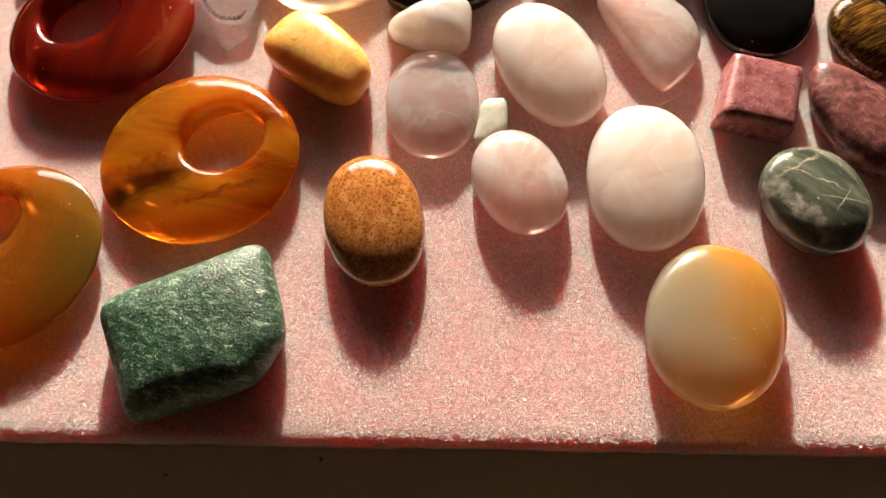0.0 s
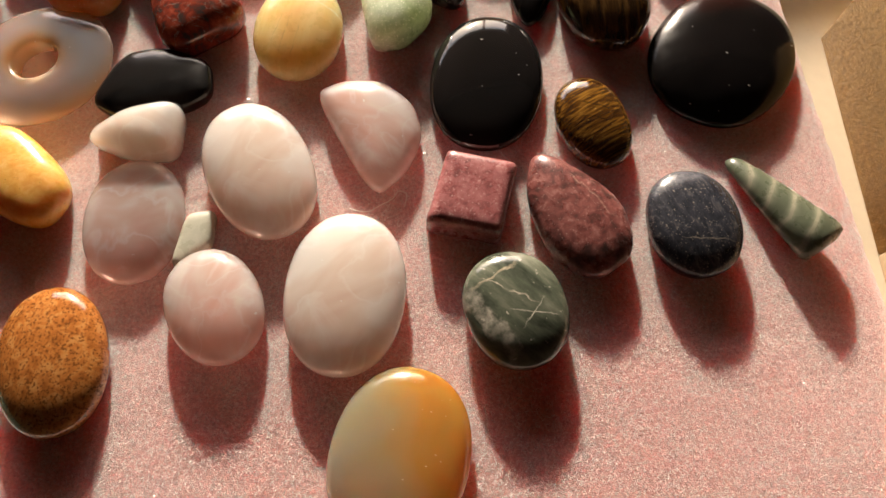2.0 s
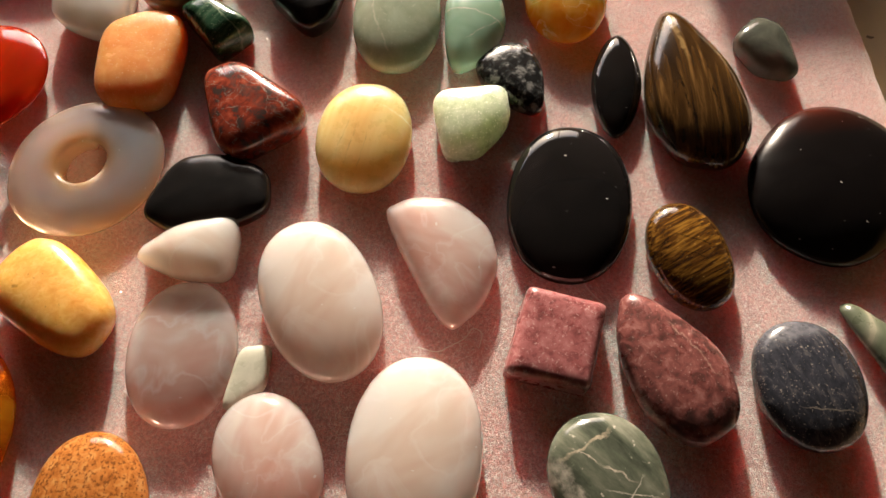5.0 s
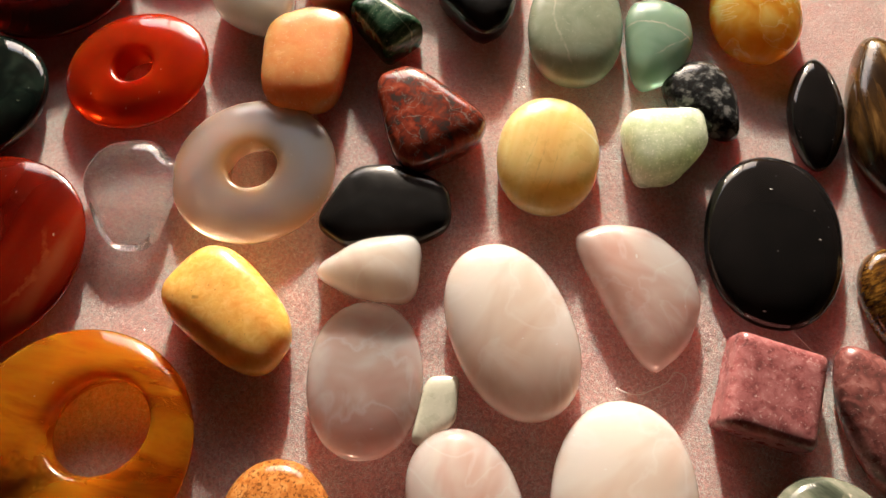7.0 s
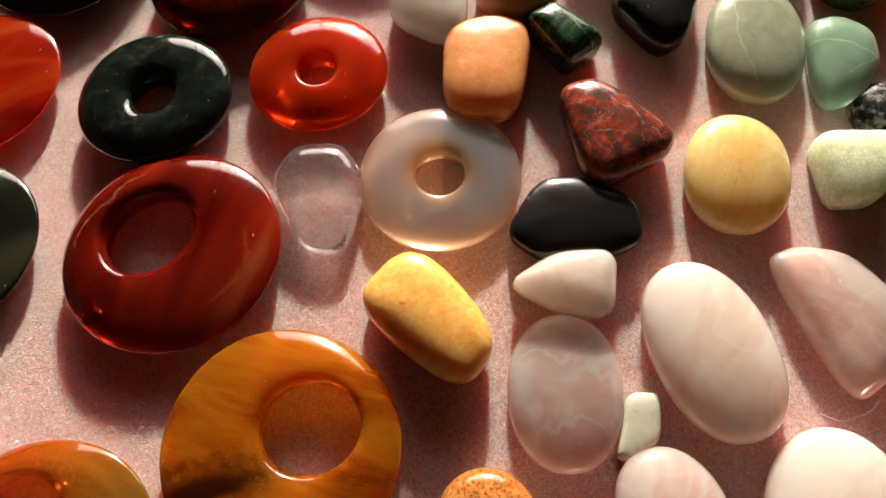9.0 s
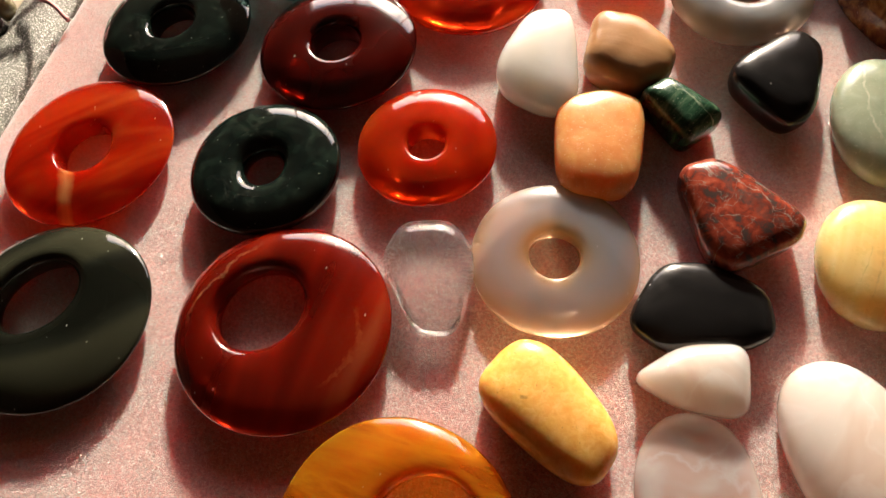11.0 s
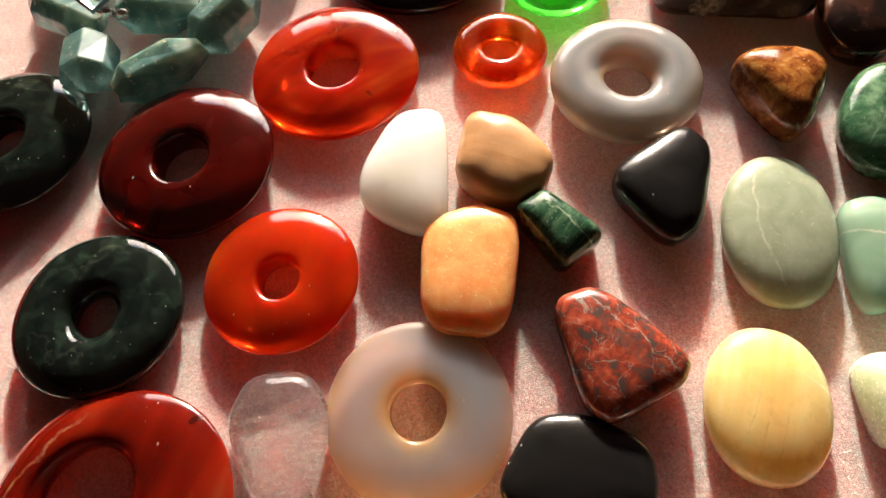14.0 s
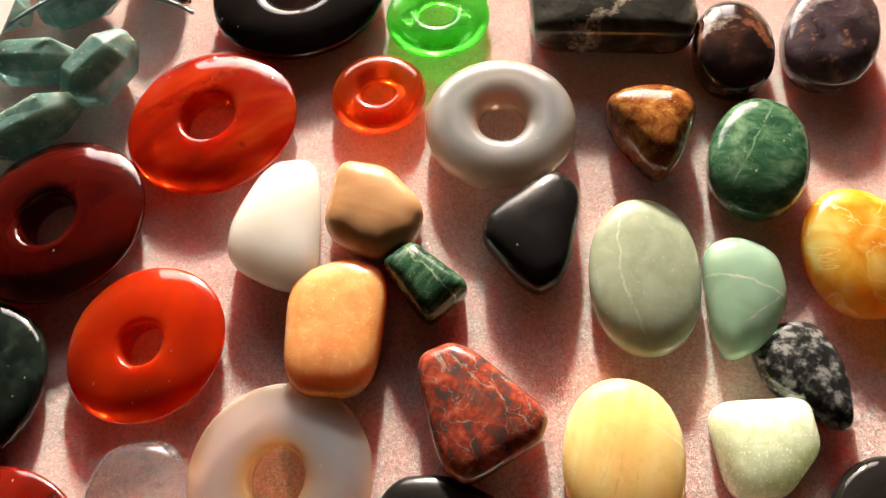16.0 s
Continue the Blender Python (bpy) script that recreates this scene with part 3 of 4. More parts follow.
M["rhododark"] = mineral("dark_rhodonite", [(0.32, (0.07, 0.026, 0.022)), (0.47, (0.16, 0.05, 0.045)), (0.58, (0.25, 0.085, 0.075)), (0.75, (0.38, 0.20, 0.18))], scale=420, rough=0.3, specks=((0.5, 0.36, 0.32), 1700, 0.63), coat=0.0, bump=0.06, lines=[((0.025, 0.016, 0.014), -45, 7.0, 3.0, 0, 10, 5, 0), ((0.025, 0.016, 0.014), 10, -13, 3.0, 2, 12, 5, 0), ((0.45, 0.30, 0.24), -60, 3, 0.4, 0, 9, 3, 0)])
M["picasso"] = mineral("grey_green_jasper", [(0.36, (0.03, 0.036, 0.026)), (0.47, (0.07, 0.082, 0.058)), (0.6, (0.14, 0.15, 0.11)), (0.72, (0.24, 0.235, 0.19))], scale=90, stretch=(2.0, 0.6, 1), turn=60, twist=0.2, rough=0.14, specks=((0.45, 0.42, 0.35), 500, 0.66), coat=0.5, bump=0.04, lines=[((0.40, 0.37, 0.31), -62, -7.5, 3.0, 0, 12, 3, 0), ((0.60, 0.56, 0.48), 45, -4.2, 0.3, 0.6, 5, 1, 0), ((0.60, 0.56, 0.48), -15, -1.6, 0.3, 4, 6, 1, 0), ((0.46, 0.38, 0.28), 25, 8.9, 0.6, -0.5, 7, 1.5, 0), ((0.50, 0.44, 0.36), -35, 2, 0.35, -3, 8, 1.5, 0)], lying=101)
M["agate"] = mineral("cream_orange_agate", [(0.08, (0.44, 0.40, 0.30)), (0.4, (0.50, 0.40, 0.22)), (0.68, (0.58, 0.32, 0.07)), (0.98, (0.58, 0.17, 0.010))], "across", scale=50, turn=70, wobble=0.8, rough=0.22, sss=0.9, radius=0.03, reach=(1, 0.7, 0.4), clear=0.2, tint=(1, 0.6, 0.25), glass=0.5, coat=1.0, bump=0.012, fleck=((0.95, 0.85, 0.65), 420, 0.045))
M["blueblack"] = mineral("blue_black_stone", [(0.3, (0.014, 0.015, 0.02)), (0.55, (0.035, 0.037, 0.048)), (0.72, (0.10, 0.095, 0.095))], scale=330, stretch=(1, 2.0, 1), turn=-12, rough=0.24, specks=((0.26, 0.23, 0.2), 1800, 0.62), bump=0.1, bump_scale=700, lines=[((0.15, 0.15, 0.17), 8, 12.5, 5.5, 0, 13, 1, 0), ((0.25, 0.22, 0.18), -12, -6, 0.25, 2, 7, 1, 0)], lying=87)
M["greencone"] = mineral("banded_green_jasper", [(0.3, (0.10, 0.115, 0.075)), (0.7, (0.14, 0.155, 0.105)), (0.9, (0.20, 0.205, 0.145)), (0.97, (0.29, 0.28, 0.205))], "bands", scale=330, turn=55, wobble=0.5, rough=0.3, bump=0.06)
M["yellow"] = mineral("yellow_jasper", [(0.3, (0.66, 0.34, 0.075)), (0.5, (0.73, 0.42, 0.11)), (0.7, (0.80, 0.52, 0.18))], scale=520, rough=0.22, sss=0.75, radius=0.010, reach=(1, 0.6, 0.25), specks=((0.40, 0.22, 0.06), 1100, 0.66), bump=0.06, lines=[((0.08, 0.04, 0.02), 0, 0.7, 0.7, -4.8, 0.9, 0.1, 0)])
M["calcite"] = mineral("yellow_calcite", [(0.3, (0.76, 0.44, 0.155)), (0.5, (0.79, 0.49, 0.19)), (0.7, (0.83, 0.56, 0.25))], scale=150, stretch=(0.25, 2.4, 1), turn=8, twist=0.3, rough=0.3, sss=0.95, radius=0.035, reach=(1, 0.72, 0.5), clear=0.08, tint=(1, 0.7, 0.3), glass=0.05, coat=1.0, bump=0.02, lines=[((0.92, 0.80, 0.52), -45, 9.2, 0.5, 6.5, 8, 0.8, -1), ((0.58, 0.36, 0.13), 68, 1.0, 0.35, -6, 7, 0.8, 0), ((0.58, 0.36, 0.13), 70, -2.2, 0.3, -7, 6, 0.8, 0), ((0.58, 0.36, 0.13), 64, 3.4, 0.25, -4, 6, 0.8, 0)], lying=79)
M["orcalcite"] = mineral("orange_calcite", [(0.3, (0.66, 0.25, 0.015)), (0.5, (0.78, 0.40, 0.05)), (0.7, (0.88, 0.60, 0.2))], scale=150, rough=0.2, sss=1.0, radius=0.03, reach=(1, 0.6, 0.2), clear=0.12, tint=(1, 0.55, 0.15), veins=((0.92, 0.70, 0.36), 80, 0.012, 25, 6.0), glass=0.25, coat=0.6, bump=0.03)
M["peach"] = mineral("peach_aventurine", [(0.25, (0.72, 0.27, 0.085)), (0.75, (0.81, 0.40, 0.16))], scale=300, rough=0.26, sss=0.95, radius=0.014, reach=(1, 0.55, 0.3), specks=((0.88, 0.62, 0.40), 1700, 0.62), bump=0.08)
M["redjasper"] = mineral("brecciated_jasper", [(0.38, (0.06, 0.04, 0.035)), (0.47, (0.17, 0.030, 0.018)), (0.6, (0.31, 0.055, 0.028)), (0.78, (0.42, 0.13, 0.075))], scale=300, twist=0.4, rough=0.16, veins=((0.27, 0.24, 0.20), 170, 0.009, 50, 10.0, 0.7), coat=0.3, bump=0.05, lines=[((0.06, 0.05, 0.045), -50, 0, 2.5, 0, 13, 6, 0), ((0.30, 0.27, 0.23), -45, 3, 0.5, 0, 14, 4, 0)])
M["darkgreen"] = mineral("dark_green_stone", [(0.36, (0.008, 0.028, 0.014)), (0.52, (0.022, 0.07, 0.036)), (0.72, (0.11, 0.17, 0.10))], scale=330, stretch=(1.6, 0.35, 1), turn=40, twist=0.3, rough=0.2, specks=((0.3, 0.36, 0.25), 1800, 0.64), bump=0.08, lines=[((0.30, 0.38, 0.26), -50, 1.5, 0.5, 0, 11, 2, 0)])
M["greenround"] = mineral("green_round_stone", [(0.3, (0.012, 0.045, 0.024)), (0.5, (0.04, 0.115, 0.058)), (0.75, (0.14, 0.24, 0.14))], scale=230, stretch=(1.5, 0.8, 1), turn=-15, rough=0.12, specks=((0.5, 0.55, 0.4), 900, 0.67), coat=0.3, bump=0.05, lines=[((0.19, 0.28, 0.18), 55, 3, 0.5, 0, 15, 1, 0), ((0.16, 0.26, 0.16), 75, 7, 3.5, 2, 13, 3, 0)], lying=70)
M["fuchsite"] = mineral("green_schist", [(0.34, (0.004, 0.014, 0.007)), (0.46, (0.012, 0.050, 0.023)), (0.56, (0.040, 0.11, 0.055)), (0.7, (0.28, 0.35, 0.25))], scale=420, stretch=(1, 1.8, 1), turn=25, rough=0.42, specks=((0.45, 0.50, 0.40), 2100, 0.61), bump=0.4, bump_scale=2000)
M["avent"] = mineral("pale_green_aventurine", [(0.3, (0.32, 0.38, 0.27)), (0.6, (0.41, 0.47, 0.35)), (0.85, (0.54, 0.58, 0.47))], scale=160, rough=0.2, sss=0.75, radius=0.007, clear=0.06, tint=(0.9, 1, 0.8), veins=None, specks=((0.50, 0.55, 0.42), 1100, 0.62), glass=0.2, coat=0.4, bump=0.05, lines=[((0.64, 0.63, 0.50), 90, 6.5, 0.6, 0, 20, 1.2, -5)], lying=82)
M["mint"] = mineral("mint_green_stone", [(0.3, (0.27, 0.46, 0.33)), (0.6, (0.36, 0.56, 0.43)), (0.85, (0.55, 0.7, 0.57))], scale=90, rough=0.2, sss=0.9, radius=0.009, clear=0.1, tint=(0.8, 1, 0.85), veins=None, glass=0.35, coat=0.6, bump=0.04, lines=[((0.80, 0.78, 0.68), -23, 2.4, 0.5, 0, 12, 1.2, -1.5), ((0.75, 0.75, 0.62), 30, -5.5, 0.35, 1, 7, 1, 0)])
M["palegreen"] = mineral("pale_green_prehnite", [(0.3, (0.44, 0.53, 0.35)), (0.6, (0.57, 0.65, 0.46)), (0.85, (0.74, 0.80, 0.64))], scale=420, rough=0.3, sss=0.95, radius=0.03, reach=(0.95, 1, 0.8), specks=((0.86, 0.88, 0.76), 1500, 0.58), bump=0.2, bump_scale=1300)
M["snowflake"] = mineral("snowflake_obsidian", [(0.44, (0.012, 0.013, 0.014)), (0.52, (0.045, 0.047, 0.047)), (0.6, (0.20, 0.20, 0.195))], scale=360, twist=0.0, rough=0.14, coat=0.3, bump=0.04)
M["tan"] = mineral("tan_banded_jasper", [(0.3, (0.40, 0.20, 0.09)), (0.5, (0.50, 0.28, 0.135)), (0.75, (0.58, 0.36, 0.19))], "noise", scale=60, stretch=(0.4, 1.6, 1), turn=12, rough=0.22, sss=0.5, radius=0.003, bump=0.05)
M["chip"] = mineral("pale_chip", [(0.3, (0.42, 0.42, 0.33)), (0.7, (0.56, 0.55, 0.46))], scale=120, rough=0.3, bump=0.05)
M["browntri"] = mineral("brown_banded_agate", [(0.3, (0.06, 0.015, 0.005)), (0.45, (0.19, 0.055, 0.012)), (0.6, (0.36, 0.15, 0.033)), (0.75, (0.46, 0.30, 0.12))], scale=240, twist=0.8, rough=0.12, sss=0.3, radius=0.003, specks=((0.5, 0.32, 0.16), 1400, 0.64), coat=0.4, bump=0.06)
M["mahogany"] = mineral("dark_mottled_stone", [(0.4, (0.010, 0.006, 0.006)), (0.56, (0.05, 0.02, 0.014)), (0.7, (0.30, 0.13, 0.07)), (0.85, (0.45, 0.36, 0.28))], scale=100, rough=0.13, coat=0.3, bump=0.04, lines=[((0.32, 0.11, 0.055), -60, 5, 3.2, 5, 9, 4, 0), ((0.38, 0.32, 0.27), 20, 6, 2.4, -3, 7, 4, 0)], lying=80)
M["amethyst"] = mineral("dark_amethyst", [(0.35, (0.028, 0.018, 0.023)), (0.55, (0.075, 0.055, 0.066)), (0.75, (0.22, 0.17, 0.18))], scale=110, rough=0.13, sss=0.2, radius=0.003, clear=0.05, specks=((0.25, 0.12, 0.07), 260, 0.6), coat=0.3, bump=0.04, lines=[((0.36, 0.32, 0.32), 30, 9, 3, -2, 9, 5, 0)], lying=64)
M["zebra"] = mineral("black_white_stone", [(0.4, (0.022, 0.022, 0.020)), (0.6, (0.06, 0.06, 0.052)), (0.7, (0.16, 0.145, 0.12))], scale=80, turn=30, twist=0.5, rough=0.14, coat=0.3, bump=0.04, lines=[((0.52, 0.43, 0.33), 30, -3, 2.0, -4, 13, 4, 2), ((0.46, 0.40, 0.32), -20, 5, 0.9, 6, 10, 3, 0), ((0.50, 0.42, 0.33), 12, -8, 1.0, -14, 8, 3, 0)])
M["smoky"] = mineral("smoky_grey_stone", [(0.3, (0.05, 0.055, 0.045)), (0.7, (0.14, 0.15, 0.12))], scale=90, rough=0.12, sss=0.3, radius=0.003, clear=0.15, tint=(0.9, 0.9, 0.8), bump=0.03)
M["aqua"] = mineral("aqua_bead_stone", [(0.3, (0.09, 0.20, 0.19)), (0.5, (0.16, 0.30, 0.285)), (0.7, (0.36, 0.48, 0.44))], scale=140, rough=0.2, sss=1.0, radius=0.012, clear=0.16, tint=(0.75, 1, 0.97), specks=((0.6, 0.66, 0.58), 600, 0.62), glass=0.3, coat=0.4, bump=0.06)

# ---- oval cabochons and pebbles: x, y, half-length, half-width, turn, height ----


def oval(kind, material, x, y, a, b, turn, h, label, girdle=0.35, dome=2.2, n=2.15, lumps=0.0, seed=0, foot=0.85, category="gemstone"):
    return thing(kind, stone_mesh(superoval(a * 0.001, b * 0.001, n), h * 0.001, girdle, dome, foot, lumps, seed), M[material], x, y, turn, label, category)


oval("cabochon", "brown", -0.0102, 0.0584, 18.2, 12.6, 98, 9.5, "glossy brown oval stone with dark pitted flecks", dome=2.1)
oval("cabochon", "clouded", 0.0067, 0.0928, 17.5, 12.9, 88, 7.0, "see-through clouded pink quartz oval", 0.3)
oval("cabochon", "milky", 0.0397, 0.1022, 21.0, 13.8, 108, 10.0, "milky white polished quartz oval", 0.4)
oval("cabochon", "rose", 0.0275, 0.0663, 15.1, 11.5, 109, 9.0, "pale rose quartz oval", 0.35)
oval("cabochon", "milky", 0.0595, 0.0649, 20.7, 14.8, 79, 10.0, "large pale peach quartz oval", 0.4)
oval("pebble", "picasso", 0.0996, 0.0544, 14.7, 12.2, 101, 10.2, "grey-green jasper pebble with cream veins", 0.5, lumps=0.02, seed=3)
oval("cabochon", "agate", 0.0682, 0.0255, 19.7, 15.7, 69, 10.0, "large oval agate, grey cream turning to amber", 0.35)
oval("cabochon", "black", 0.1043, 0.1221, 22.7, 16.0, 75, 7.0, "large glossy black onyx oval", 0.3, 2.3)
oval("cabochon", "tiger", 0.1307, 0.1039, 14.4, 9.7, 98, 8.0, "golden brown tiger eye oval", 0.35)
oval("pebble", "blueblack", 0.1484, 0.0701, 14.5, 11.6, 87, 9.2, "blue-black tumbled pebble with pale scratches", 0.5, lumps=0.02, seed=5)
oval("cabochon", "sardonyx", 0.1725, 0.1201, 24.3, 19.8, 48, 8.5, "large round black stone with a red-brown edge", 0.3, 1.95, lumps=0.02, seed=8)
oval("cabochon", "black", 0.1242, 0.1572, 17.6, 7.0, 77, 6.0, "narrow pointed glossy black stone", 0.35, n=1.75)
oval("cabochon", "calcite", 0.0526, 0.1469, 16.8, 12.9, 79, 9.5, "rounded yellow calcite stone with fine streaks", 0.4)
oval("cabochon", "avent", 0.0645, 0.1881, 20.2, 13.1, 82, 9.0, "pale green oval stone with a cream vein", 0.4)
oval("cabochon", "orcalcite", 0.1155, 0.1902, 16.7, 12.3, 81, 9.5, "honey orange calcite oval with pale veins", 0.4)
oval("pebble", "mahogany", 0.1005, 0.2529, 16.1, 10.7, 80, 11.0, "dark tumbled stone mottled with red brown", 0.5, lumps=0.02, seed=11)
oval("pebble", "amethyst", 0.1278, 0.2549, 19.0, 12.3, 64, 11.0, "dark purple grey tumbled amethyst", 0.5, lumps=0.03, seed=12)
oval("pebble", "greenround", 0.0983, 0.2171, 17.5, 12.2, 70, 11.0, "dark green mottled round pebble", 0.5, lumps=0.02, seed=13)

# ---- stones with corners: a few corners in millimetres round the stone's middle ----


def cut(kind, material, x, y, h, corners, label, soft=0.35, girdle=0.45, dome=2.6, lumps=0.015, seed=0, foot=0.85, category="gemstone"):
    return thing(kind, stone_mesh(rounded(corners, soft), h * 0.001, girdle, dome, foot, lumps, seed), M[material], x, y, 0, label, category)


cut("rough_stone", "fuchsite", -0.0535, 0.0322, 12, [(-22.5, 8.5), (17, 22), (22.5, -3), (16, -13), (-11.5, -21.5)], "green and white flecked rough stone slab", 0.16, 0.4, 2.5, 0.03, 21)
cut("tumbled_stone", "yellow", -0.0249, 0.1097, 11, [(-18.0, 1.5), (-7, 15.6), (2.5, 13.6), (17.8, -6), (8.5, -19.5)], "mustard yellow tumbled jasper block", 0.42, 0.5, 2.3, 0.01, 22)
cut("tumbled_stone", "milky", 0.0086, 0.1176, 11, [(-15, -0.5), (-3, 7.2), (12.0, 8.0), (10.0, -9), (-4, -7)], "small pale quartz drop", 0.33, 0.4, 2.3, 0.01, 23)
cut("cabochon", "rose", 0.0702, 0.1090, 7.5, [(-15, 15.5), (-6, 18.5), (5, 16.8), (12.8, 7.6), (13.8, -3), (8.2, -13), (-1.5, -19.5)], "pale pink quartz half-moon", 0.34, 0.35, 2.3, 0.0, 24)
cut("stone_chip", "chip", 0.0219, 0.0851, 4, [(-1.5, 7.5), (6, 7.5), (4.5, -3), (-3, -7.5), (-5.5, -6)], "small pale stone chip under the quartz", 0.25, 0.4, 3.5, 0.0, 25)
cut("cabochon", "tigerbig", 0.1427, 0.1530, 12, [(0, 30), (-10, 10), (-13.5, -8), (-9, -24), (5, -28), (14, -16), (13, 4)], "tall brown tiger eye drop with silky bands", 0.4, 0.4, 2.2, 0.0, 42)
cut("square_stone", "rhodonite", 0.0942, 0.0858, 8, [(-4.5, 13.8), (13.2, 7.0), (5.0, -12.6), (-13.2, -6.2)], "small square dusty pink rhodonite stone", 0.07, 0.2, 6.0, 0.0, 26, 1.02)
cut("cabochon", "rhododark", 0.1206, 0.0782, 8.5, [(-8, 20.5), (11.6, 2), (11.8, -14), (0, -20), (-10, -12), (-13, 6)], "dark rose rhodonite teardrop with black veins", 0.4, 0.4, 2.6, 0.0, 27)
cut("cabochon", "snowflake", 0.0948, 0.1616, 7, [(-2, 13), (6, 12.5), (10, 2), (7, -14.5), (-8, -3), (-10, 8)], "black obsidian drop with grey snowflake spots", 0.4, 0.4, 2.3, 0.0, 28)
cut("tumbled_stone", "palegreen", 0.0815, 0.1478, 11, [(-9.8, 9.2), (11, 9.2), (11, -1.4), (1.5, -10.6), (-8.6, -10.6)], "pale green frosted chunk of prehnite", 0.26, 0.5, 2.8, 0.015, 29)
cut("tumbled_stone", "blackmatt", 0.0115, 0.1348, 7.5, [(-9, 10.6), (3, 11), (15.8, 4.4), (16.2, -7), (8, -11), (-9, -12), (-18, -5)], "satin black tumbled pebble", 0.36, 0.5, 2.6, 0.01, 30)
cut("tumbled_stone", "redjasper", 0.0232, 0.1592, 11, [(-15, 11.6), (-4, 15.4), (15, -2.6), (12, -9), (-4, -17), (-9.5, -13)], "dark red brecciated jasper wedge", 0.3, 0.5, 2.8, 0.02, 31)
cut("tumbled_stone", "peach", -0.0092, 0.1802, 10, [(-12.6, 12.2), (2, 17), (12.6, 12), (8, -18), (-12.5, -16)], "peach orange tumbled aventurine block", 0.36, 0.5, 2.7, 0.01, 32)
cut("tumbled_stone", "darkgreen", 0.0118, 0.1891, 11, [(-11.2, 5.8), (-3, 11.2), (11.4, -2.2), (0, -11.4)], "small dark green barrel shaped stone", 0.2, 0.5, 2.6, 0.01, 33)
cut("tumbled_stone", "blackmatt", 0.0383, 0.2007, 10, [(-15, 2.5), (8, 18), (14.5, 10), (7.5, -13), (-1, -17.5)], "satin black rounded triangle pebble", 0.36, 0.5, 2.6, 0.01, 34)


def clear_drop():
    """A drop with a flat table that slopes towards its narrow end."""
    bm = stone_mesh(rounded([(-8, 15), (6, 16), (13, 5), (8.5, -15.5), (-2.5, -15), (-12.5, 4)], 0.34), 0.009, 0.3, 2.2, 0.72)
    for v in bm.verts:
        v.co.z = min(v.co.z, 0.0066 + 0.17 * v.co.y)
    return bm


thing("tumbled_stone", clear_drop(), M["clear"], -0.0536, 0.1405, 0, "clear colourless quartz drop with a flat top", "gemstone")
cut("tumbled_stone", "white", -0.0265, 0.2084, 11, [(-2.5, 17.2), (9.5, 17.8), (11.6, 8), (11.6, -17), (4, -20), (-10.8, -12), (-11.6, -1)], "opaque white tumbled quartz pebble", 0.4, 0.5, 2.3, 0.01, 36)
cut("tumbled_stone", "tan", -0.0008, 0.2104, 12, [(-9, 14.0), (4, 11), (13.6, -1.6), (10, -11), (0, -16), (-13.5, -6)], "tan brown tumbled jasper pebble", 0.34, 0.5, 2.6, 0.02, 37)
cut("tumbled_stone", "browntri", 0.0730, 0.2250, 13, [(-12.8, 11), (-4, 16), (9, 14.5), (13, 6), (0, -17)], "brown amber tumbled agate wedge", 0.42, 0.5, 2.4, 0.03, 38)
cut("tumbled_stone", "mint", 0.0852, 0.1811, 8.5, [(-6, 13), (3, 15.5), (11.5, 10), (11, -2), (4, -12), (-6, -15.8), (-8, -8)], "mint green rounded stone with a pale vein", 0.38, 0.4, 2.3, 0.0, 39)
cut("stone_chip", "smoky", 0.1680, 0.1638, 7, [(-8, 5), (1, 12), (8, 7), (7.5, -11.5), (-4, -8)], "small smoky grey-green stone piece", 0.34, 0.45, 2.3, 0.02, 40)
cut("rectangular_stone", "zebra", 0.0689, 0.2690, 12, [(-23, 13), (-23, -7), (-18, -9), (20, -14), (24, -6), (24, 8)], "black and white banded rectangular stone", 0.18, 0.5, 3.6, 0.01, 41)


def tapered_stone():
    """A cone lying on its side: round in section, small at one end."""
    bm = bmesh.new()
    rings = []
    n = 28
    stations = [(0.0, 0.4), (0.02, 1.5), (0.07, 2.3), (0.25, 3.6), (0.5, 5.0), (0.75, 6.2), (0.92, 6.9), (0.97, 6.4), (1.0, 4.8)]
    for f, r in stations:
        ring = []
        for i in range(n):
            u = 2 * math.pi * i / n
            w = 1 + 0.08 * math.sin(2 * u + 1)
            ring.append(bm.verts.new((r * 0.001 * math.cos(u) * w * 0.95, 0.0325 * (0.5 - f), r * 0.001 * math.sin(u) * 0.62 + 0.0005 + r * 0.0006)))
        rings.append(ring)
    for lo, hi in zip(rings, rings[1:]):
        for i in range(n):
            bm.faces.new((lo[i], lo[(i + 1) % n], hi[(i + 1) % n], hi[i]))
    bm.faces.new(rings[0])
    bm.faces.new(rings[-1])
    return bm


thing("tapered_stone", tapered_stone(), M["greencone"], 0.1715, 0.0735, 26, "tapered green-grey jasper cone with cream bands", "gemstone")

# ---- donuts and pendants ----


def donut(kind, material, x, y, a, b, turn, h, hole, label, hole_at=(0, 0), square=2.4, skew=0.35, hole_turn=0, lip=2.4, category="stone ring", lean=(0, 0)):
    bm = ring_mesh(a * 0.001, b * 0.001, hole[0] * 0.001, hole[1] * 0.001, (hole_at[0] * 0.001, hole_at[1] * 0.001), h * 0.001, square, skew, hole_turn=hole_turn, lip=lip)
    return thing(kind, bm, M[material], x, y, turn, label, category, "stone rings on the felt", lean=lean)


